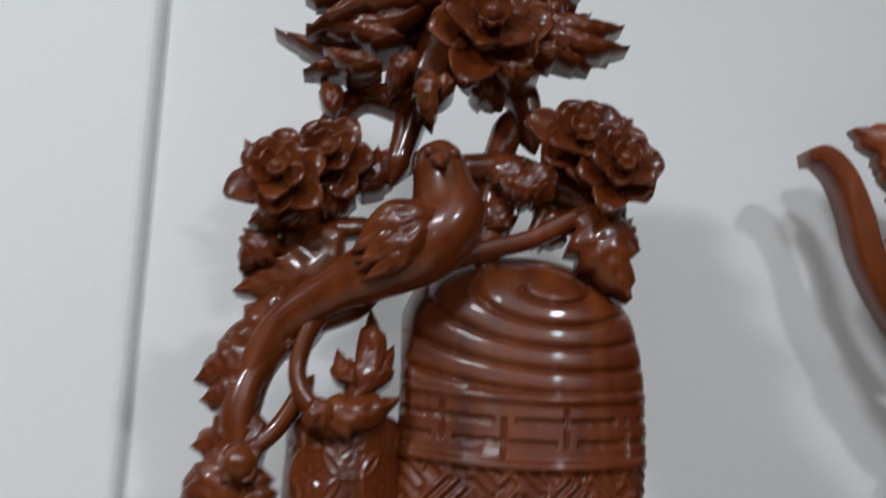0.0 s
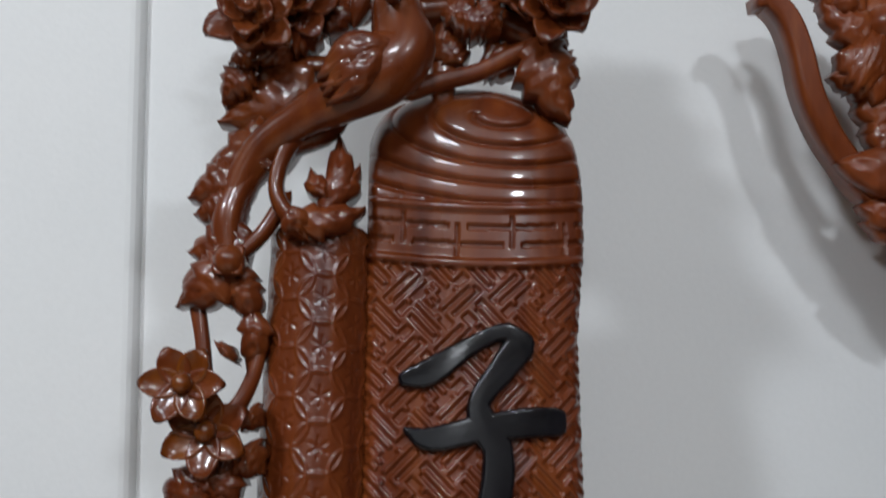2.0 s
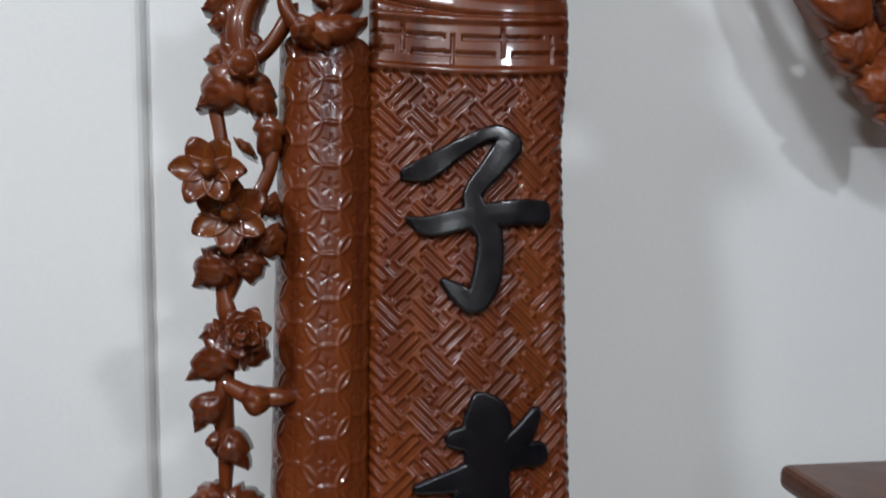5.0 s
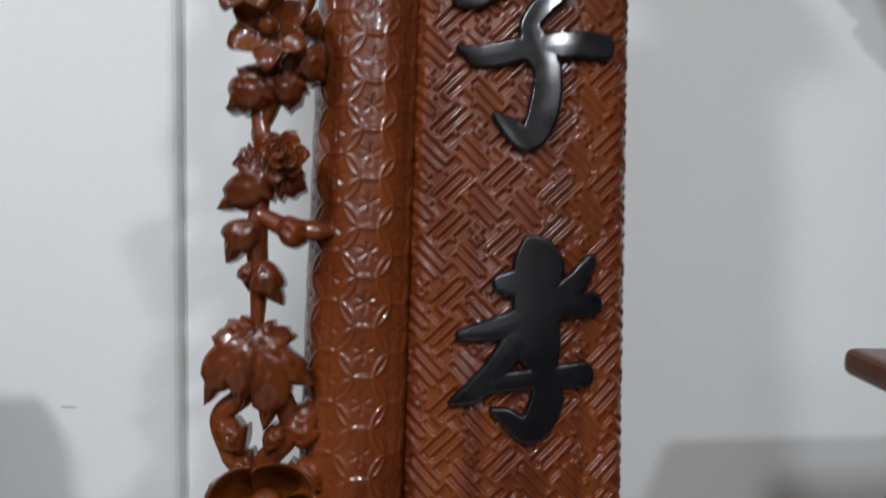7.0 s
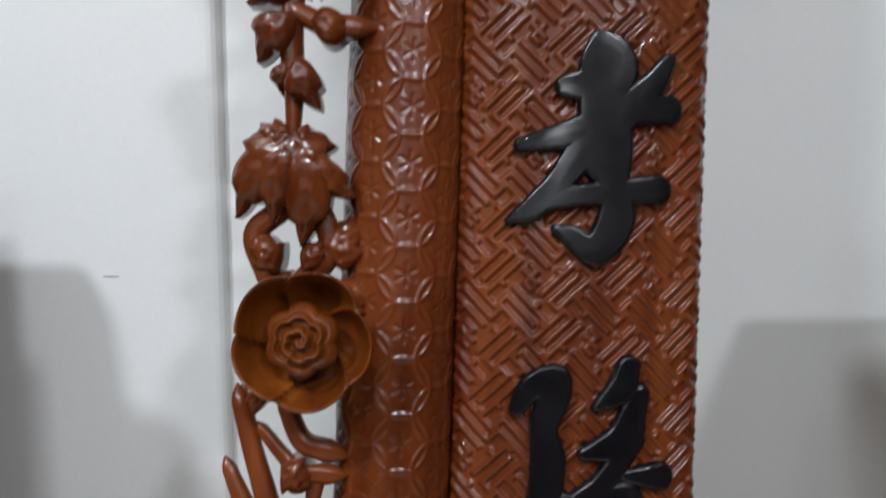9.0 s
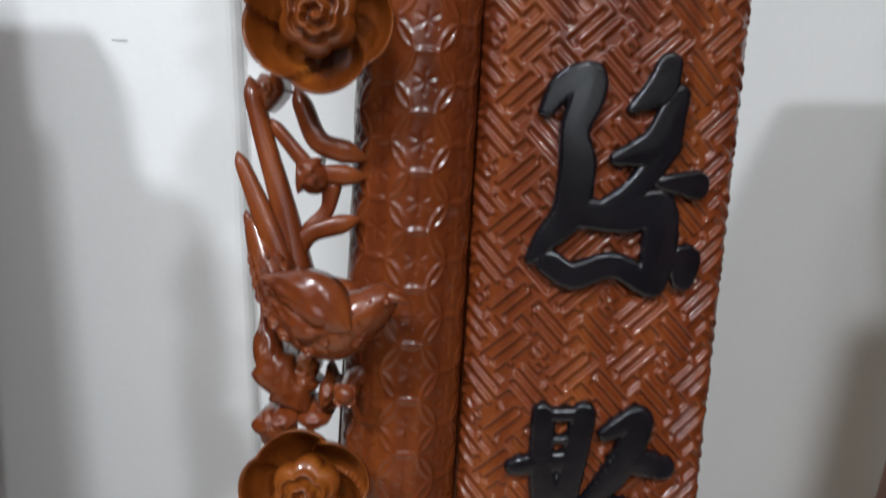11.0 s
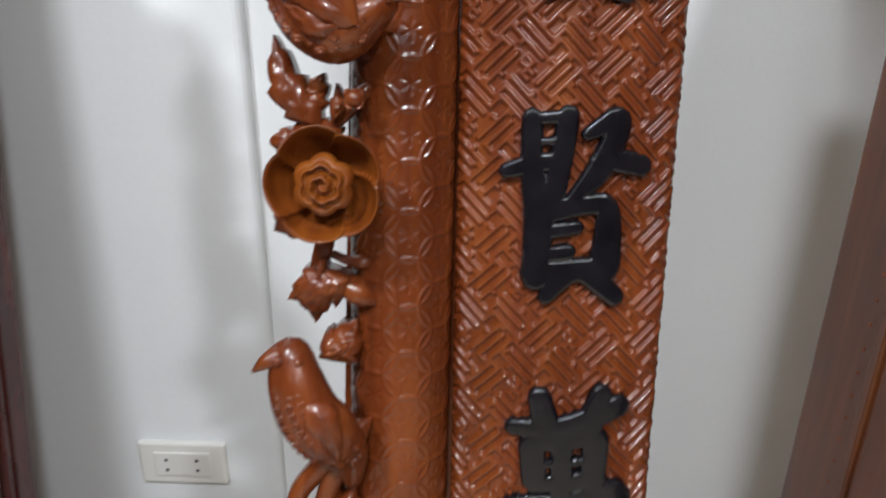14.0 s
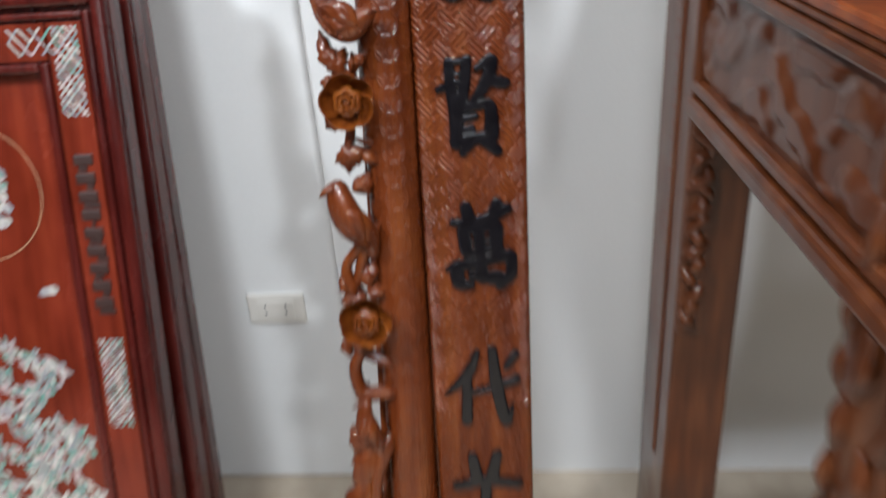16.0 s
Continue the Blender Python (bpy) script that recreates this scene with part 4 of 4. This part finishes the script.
# ---- carved plaque on the wall over the altar ----
def wall_plaque():
    root = tagged(new("wall_plaque"), "carved orange-brown lacquered plaque with ribbon and leaves, hung on wall", "wall carving")
    root.matrix_world = pose(0.010, 0, 0.018)
    path = spline([(0.404, 1.910), (0.418, 1.911), (0.434, 1.895), (0.446, 1.864), (0.455, 1.825), (0.470, 1.790), (0.488, 1.762), (0.510, 1.735), (0.550, 1.715), (0.60, 1.70)], 8)
    tan = np.gradient(path, axis=0)
    tan /= np.linalg.norm(tan, axis=1, keepdims=True)
    nor = np.stack([-tan[:, 1], tan[:, 0]], 1)
    half = np.interp(np.linspace(0, 1, len(path)), [0, 0.12, 0.4, 1], [0.006, 0.009, 0.011, 0.012])
    prof = [(-1, 0.480), (-1, 0.458), (-0.8, 0.452), (-0.2, 0.455), (0.5, 0.449), (0.9, 0.452), (1, 0.458), (1, 0.480)]
    X = np.stack([path[:, 0] + nor[:, 0] * half * k for k, _ in prof], 1)
    Z = np.stack([path[:, 1] + nor[:, 1] * half * k for k, _ in prof], 1)
    Y = np.stack([np.full(len(path), y) for _, y in prof], 1)
    X, Y, Z = [np.vstack([np.repeat(q[:1].mean(1, keepdims=True), q.shape[1], 1), q]) for q in (X, Y, Z)]
    grid_part("ribbon", X, Y, Z, WOOD_SIGN, root, closed=True)
    for b, t, w, y, l in (((0.50, 1.90), (0.446, 1.938), 0.034, 0.45, 3), ((0.50, 1.86), (0.462, 1.905), 0.03, 0.44, 3), ((0.51, 1.84), (0.474, 1.858), 0.05, 0.435, 4), ((0.53, 1.83), (0.470, 1.838), 0.044, 0.44, 4),
                          ((0.53, 1.79), (0.496, 1.826), 0.04, 0.445, 2), ((0.54, 1.77), (0.505, 1.800), 0.034, 0.44, 3), ((0.53, 1.735), (0.474, 1.757), 0.034, 0.438, 0), ((0.55, 1.715), (0.498, 1.718), 0.036, 0.445, 3),
                          ((0.57, 1.70), (0.505, 1.704), 0.03, 0.45, 3), ((0.58, 1.68), (0.528, 1.672), 0.04, 0.44, 3), ((0.60, 1.66), (0.556, 1.640), 0.04, 0.445, 3), ((0.55, 1.87), (0.52, 1.93), 0.06, 0.445, 4), ((0.58, 1.83), (0.54, 1.86), 0.06, 0.44, 4), ((0.59, 1.78), (0.55, 1.81), 0.06, 0.44, 4), ((0.60, 1.74), (0.55, 1.75), 0.06, 0.44, 4), ((0.59, 1.72), (0.56, 1.69), 0.05, 0.44, 4)):
        leaf(b, t, w, y, l, root, WOOD_SIGN, 0.478)
    for x, z, r in ((0.482, 1.905, 0.012), (0.520, 1.885, 0.02), (0.545, 1.78, 0.016), (0.56, 1.84, 0.02)):
        knob("fruit", (x, z), 0.445, r, root, WOOD_SIGN, 1.0, 0.478)
    box_part("plaque_board", (0.555, 0.468, 1.66), (1.70, 0.492, 1.96), WOOD_SIGN, root, bevel=0.006)
    box_part("hanging_batten", (0.56, 0.490, 1.78), (1.60, WALL_R, 1.82), WOOD_SIGN, root)
    return root


wall_plaque()


# ---- altar table ----
def altar_table():
    root = tagged(new("altar_table"), "tall carved brown lacquered altar table standing near the wall", "table")
    root.matrix_world = pose(0.410, 0.340, 0, 0, 0, 3.2)
    depth, width = 0.76, 1.55
    foot = lambda x, y: ((x, y), (x + 0.092, y + 0.165))

    def plain_leg(x, y):
        (a, b), (c, d) = foot(x, y)
        leg = box_part("leg", (a, b, 0.0), (c, d, 1.165), WOOD_TABLE, root, bevel=0.006, segments=3)
        # sunk long panel on the outer side, with a bead of small nail heads beside it
        for k in range(26):
            bm = bmesh.new()
            bmesh.ops.create_icosphere(bm, subdivisions=1, radius=0.0015, matrix=Matrix.Translation((a - 0.0005, b + 0.088, 0.50 + 0.024 * k)))
            bm_part("bead", bm, WOOD_SIGN, leg)
        box_part("moulding", (a - 0.004, b + 0.060, 0.34), (a + 0.004, b + 0.072, 1.15), WOOD_TABLE, leg, bevel=0.002)
        # carved bracket that hangs under the rail on the outer side of the leg
        rnd = random.Random(8)
        for k in range(13):
            z, j = 0.945 - 0.023 * k, lambda m: rnd.uniform(-m, m)
            side = 0.030 if k % 3 else 0.010
            p = spline([(a + side + j(0.006), b - 0.003, z, 0.006), (a + 0.020 + j(0.010), b - 0.010, z - 0.012 + j(0.005), rnd.uniform(0.007, 0.011)), (a + 0.038 - side + j(0.006), b - 0.005, z - 0.030 + j(0.008), 0.005)], 6)
            tube("carving", p, WOOD_TABLE, leg, 0.8, 9)
        box_part("carving_ground", (a + 0.002, b - 0.005, 0.63), (a + 0.040, b + 0.002, 0.97), WOOD_TABLE, leg, bevel=0.002)
        return leg

    def carved_leg(x, y):
        rows = spline([(x + 0.06, y + 0.05, 0.0, 0.05), (x + 0.06, y + 0.05, 0.10, 0.056), (x + 0.06, y + 0.04, 0.28, 0.040), (x + 0.06, y + 0.04, 0.50, 0.044), (x + 0.06, y + 0.05, 0.75, 0.048), (x + 0.06, y + 0.06, 1.0, 0.054), (x + 0.06, y + 0.06, 1.18, 0.054)], 10)
        leg = tube("leg", rows, WOOD_TABLE, root, 1.0, 40, twist=0.35)
        rnd = random.Random(3)
        for k in range(110):
            z, a = 0.10 + 0.0085 * k, 2.4 * k
            r = np.interp(z, rows[:, 2], rows[:, 3]) * 0.96
            cx, cy = x + 0.06 + r * math.cos(a), y + 0.05 + r * math.sin(a)
            p = spline([(cx, cy, z, 0.007), (cx + 0.012 * math.cos(a + 1.2), cy + 0.012 * math.sin(a + 1.2), z + 0.030, 0.009), (cx - 0.006 * math.sin(a), cy + 0.006 * math.cos(a), z + 0.058, 0.006)], 5)
            tube("carving", p, WOOD_TABLE, leg, 1.0, 8)
        return leg

    plain_leg(0.0, -0.165)
    plain_leg(width - 0.1, -0.165)
    carved_leg(0.0, -depth + 0.07)
    carved_leg(width - 0.1, -depth + 0.07)
    for name, x0, x1, y0, y1 in (("side_rail", -0.006, 0.030, -depth, -0.150), ("side_rail", width - 0.03, width + 0.006, -depth, -0.150), ("front_rail", 0.03, width - 0.03, -depth, -depth + 0.035)):
        box_part(name, (x0, y0, 0.968), (x1, y1, 0.996), WOOD_TABLE, root, bevel=0.009, segments=4)
        box_part("rail_bead", (x0 + 0.006, y0, 1.000), (x1 - 0.006, y1, 1.018), WOOD_TABLE, root, bevel=0.006, segments=3)
    # carved apron over the side rail, facing out: swirling clouds in low relief
    for x, sign in ((0.012, 1), (width - 0.012, -1)):
        yy, zz = np.meshgrid(np.linspace(-depth, -0.162, 420), np.linspace(1.012, 1.145, 110))
        w = np.sin(yy * 24 + 2.2 * np.sin(zz * 46 + 1.5 * np.sin(yy * 17))) + 0.8 * np.sin(zz * 88 + 3 * np.sin(yy * 23)) + 0.35 * np.sin(yy * 120 + zz * 90)
        edge = np.clip((zz - 1.018) / 0.010, 0, 1) * np.clip((1.140 - zz) / 0.008, 0, 1)
        relief = 0.006 * np.clip(w * 0.6 + 0.4, 0, 1) * edge
        grid_part("apron", x - sign * relief, yy, zz, WOOD_TABLE, root, "dark apron carved with swirling clouds")
        box_part("apron_back", (min(x, x + sign * 0.014) + 0.001, -depth, 1.004), (max(x, x + sign * 0.014), -0.16, 1.145), WOOD_TABLE, root)
    for z0, z1, o in ((1.1462, 1.160, 0.0), (1.1603, 1.169, 0.005)):
        box_part("side_moulding", (o - 0.002, -depth, z0), (0.03, -0.150, z1), WOOD_TABLE, root, bevel=0.004)
    box_part("ledge", (0.004, -depth + 0.004, 1.1692), (width - 0.004, -0.004, 1.183), WOOD_SIGN, root, "smooth brown ledge under the waist", bevel=0.004)
    box_part("tabletop", (0.004, -depth - 0.06, 1.327), (width + 0.014, -0.004, 1.350), WOOD_TABLE, root, "thick flat lacquered top board", bevel=0.008, segments=3)
    box_part("front_apron", (0.06, -depth + 0.01, 0.74), (width - 0.06, -depth + 0.03, 0.966), WOOD_TABLE, root, bevel=0.004)
    box_part("waist", (0.038, -depth + 0.04, 1.1835), (width - 0.038, -0.030, 1.3265), WOOD_TABLE, root)
    return root


altar_table()


# ---- inlaid pictures leaning on the wall ----
def inlaid_picture(x_right, y_top, z_top, lean, turn, width, inlay, label):
    """A framed lacquer panel standing on the floor and leaning back; origin at its top right corner."""
    root = tagged(new("inlaid_picture"), label, "picture", group="pictures leaning on the wall")
    root.matrix_world = Matrix.Translation((x_right, y_top, z_top)) @ pose(0, 0, 0, -lean, 0, turn)
    h = z_top / math.cos(radians(lean))
    fw = 0.105
    for name, a, b, c, d in (("frame_side", -fw, 0, -h, 0), ("frame_side", -width, -width + fw, -h, 0), ("frame_top", -width + fw, -fw, -fw, 0), ("frame_bottom", -width + fw, -fw, -h, -h + fw)):
        part = box_part(name, (a, -0.014, c), (b, 0.022, d), WOOD_DARK, root, bevel=0.004)
    # stepped mouldings: outer roll, inner slip
    for off, wd, y, r in ((0.0, 0.020, -0.030, 0.008), (0.026, 0.010, -0.022, 0.004), (fw - 0.014, 0.014, -0.024, 0.005)):
        box_part("moulding", (-off - wd, y, -h), (-off, -0.012, -off), WOOD_DARK, root, bevel=r, segments=3)
        box_part("moulding", (-width + off, y, -off - wd), (-off - wd, -0.012, -off), WOOD_DARK, root, bevel=r, segments=3)
    if not inlay:
        box_part("panel", (-width + fw, -0.004, -h + fw), (-fw, 0.012, -fw), WOOD_DARK, root)
        return root
    panel = box_part("panel", (-width + fw, -0.004, -h + fw), (-fw, 0.012, -fw), WOOD_PANEL, root, "red lacquered panel with mother-of-pearl inlay")
    field = box_part("frame_field", (-fw + 0.016, -0.019, -h + 0.03), (-0.040, -0.013, -0.040), WOOD_PANEL, root)
    box_part("frame_field", (-width + 0.03, -0.019, -fw + 0.016), (-fw + 0.012, -0.013, -0.040), WOOD_PANEL, root)

    def lattice(x0, x1, z0, z1):
        """Criss-cross bands of shell."""
        v, f = [], []
        n = 4
        sx = (x1 - x0) / n
        rows_n = max(2, int((z1 - z0) / sx))
        sz = (z1 - z0) / rows_n
        for i in range(n):
            for j in range(rows_n):
                for (ax, az, bx, bz) in ((0, 0, 1, 1), (0, 1, 1, 0)):
                    if (i * 7 + j * 3 + ax + az) % 5 == 0:
                        continue
                    p, q = np.array([x0 + (i + ax) * sx, z0 + (j + az) * sz]), np.array([x0 + (i + bx) * sx, z0 + (j + bz) * sz])
                    d = (q - p) / np.linalg.norm(q - p)
                    s = np.array([-d[1], d[0]]) * 0.0016
                    k = len(v)
                    yy = -0.0194 - 0.0002 * (az + 1)
                    v += [(*(p + s), 0), (*(q + s), 0), (*(q - s), 0), (*(p - s), 0)]
                    v[k:] = [(e[0], yy, e[1]) for e in v[k:]]
                    f.append((k, k + 1, k + 2, k + 3))
        return mesh_part("shell_lattice", v, f, PEARL, field, smooth=False)

    lattice(-0.082, -0.046, -0.165, -0.045)
    lattice(-0.145, -0.083, -0.082, -0.046)
    lattice(-0.082, -0.046, -0.625, -0.488)
    for k in range(9):
        z = -0.225 - 0.026 * k
        box_part("carved_mark", (-0.078, -0.0210, z - 0.0075), (-0.050, -0.0185, z + 0.0075), BROWN_WRITING, field, bevel=0.002)
        box_part("carved_mark", (-0.072 + 0.008 * (k % 2), -0.0211, z - 0.0160), (-0.060 + 0.006 * (k % 3), -0.0186, z - 0.0085), BROWN_WRITING, field)
    rnd = random.Random(11)

    def flakes(name, spots):
        v, f = [], []
        for cx, cz, r, stretch, a0 in spots:
            k, n = len(v), rnd.randint(5, 7)
            yy = -0.0048 - rnd.random() * 0.0006
            for i in range(n):
                a = 2 * math.pi * i / n
                q = r * rnd.uniform(0.6, 1.15)
                lx, lz = q * stretch * math.cos(a), q * math.sin(a)
                v.append((cx + lx * math.cos(a0) - lz * math.sin(a0), yy, cz + lx * math.sin(a0) + lz * math.cos(a0)))
            f.append(tuple(range(k, k + n))[::-1])
        ob = mesh_part(name, v, f, PEARL, panel, smooth=False)
        return tagged(ob, kind="stuff")

    tree = []
    for k in range(6500):
        z = -h + fw + 0.02 + (rnd.random() ** 1.3) * (h - 0.62)
        x = -fw - 0.01 - rnd.random() * 0.40
        if x > -fw - 0.02 - (0.10 - 0.30 * (-0.38 - z)) + 0.03 * math.sin(z * 55) or math.sin(x * 61 + 2 * math.sin(z * 47)) * math.sin(z * 53 + x * 20) >0.42 - 0.2 * math.sin(x * 133 + z * 90):
            continue
        tree.append((x, z, rnd.uniform(0.0025, 0.0062), rnd.uniform(1.2, 3.0), rnd.uniform(0, 3.1)))
    flakes("shell_inlay", tree)
    flakes("shell_inlay", [(-fw - 0.09 - 0.035 * rnd.random(), -0.23 - 0.09 * rnd.random(), rnd.uniform(0.004, 0.009), rnd.uniform(1, 2), rnd.uniform(0, 3)) for k in range(60)])
    flakes("shell_inlay", [(-fw - 0.045, -0.415, 0.008, 2.2, 0.2), (-fw - 0.060, -0.420, 0.005, 1.5, -0.4)])
    ringv, ringf = [], []
    for k in range(48):
        a = 2 * math.pi * k / 48
        for r in (0.098, 0.0992):
            ringv.append((-fw - 0.135 + r * math.cos(a), -0.0052, -0.27 + r * math.sin(a)))
    for k in range(48):
        i, j = 2 * k, 2 * ((k + 1) % 48)
        ringf.append((i, j, j + 1, i + 1))
    mesh_part("ring_line", ringv, ringf, LINE, panel, smooth=False)
    return root



inlaid_picture(-0.346, 0.235, 1.165, 15, 0, 1.0, True, "dark red framed picture with mother-of-pearl inlay, leaning")
inlaid_picture(-0.346, 0.335, 1.30, 13, 0, 1.0, False, "dark red lacquered picture frame leaning behind another")
inlaid_picture(-0.370, 0.420, 1.34, 11, 0, 1.0, False, "dark red lacquered picture frame leaning on the wall")
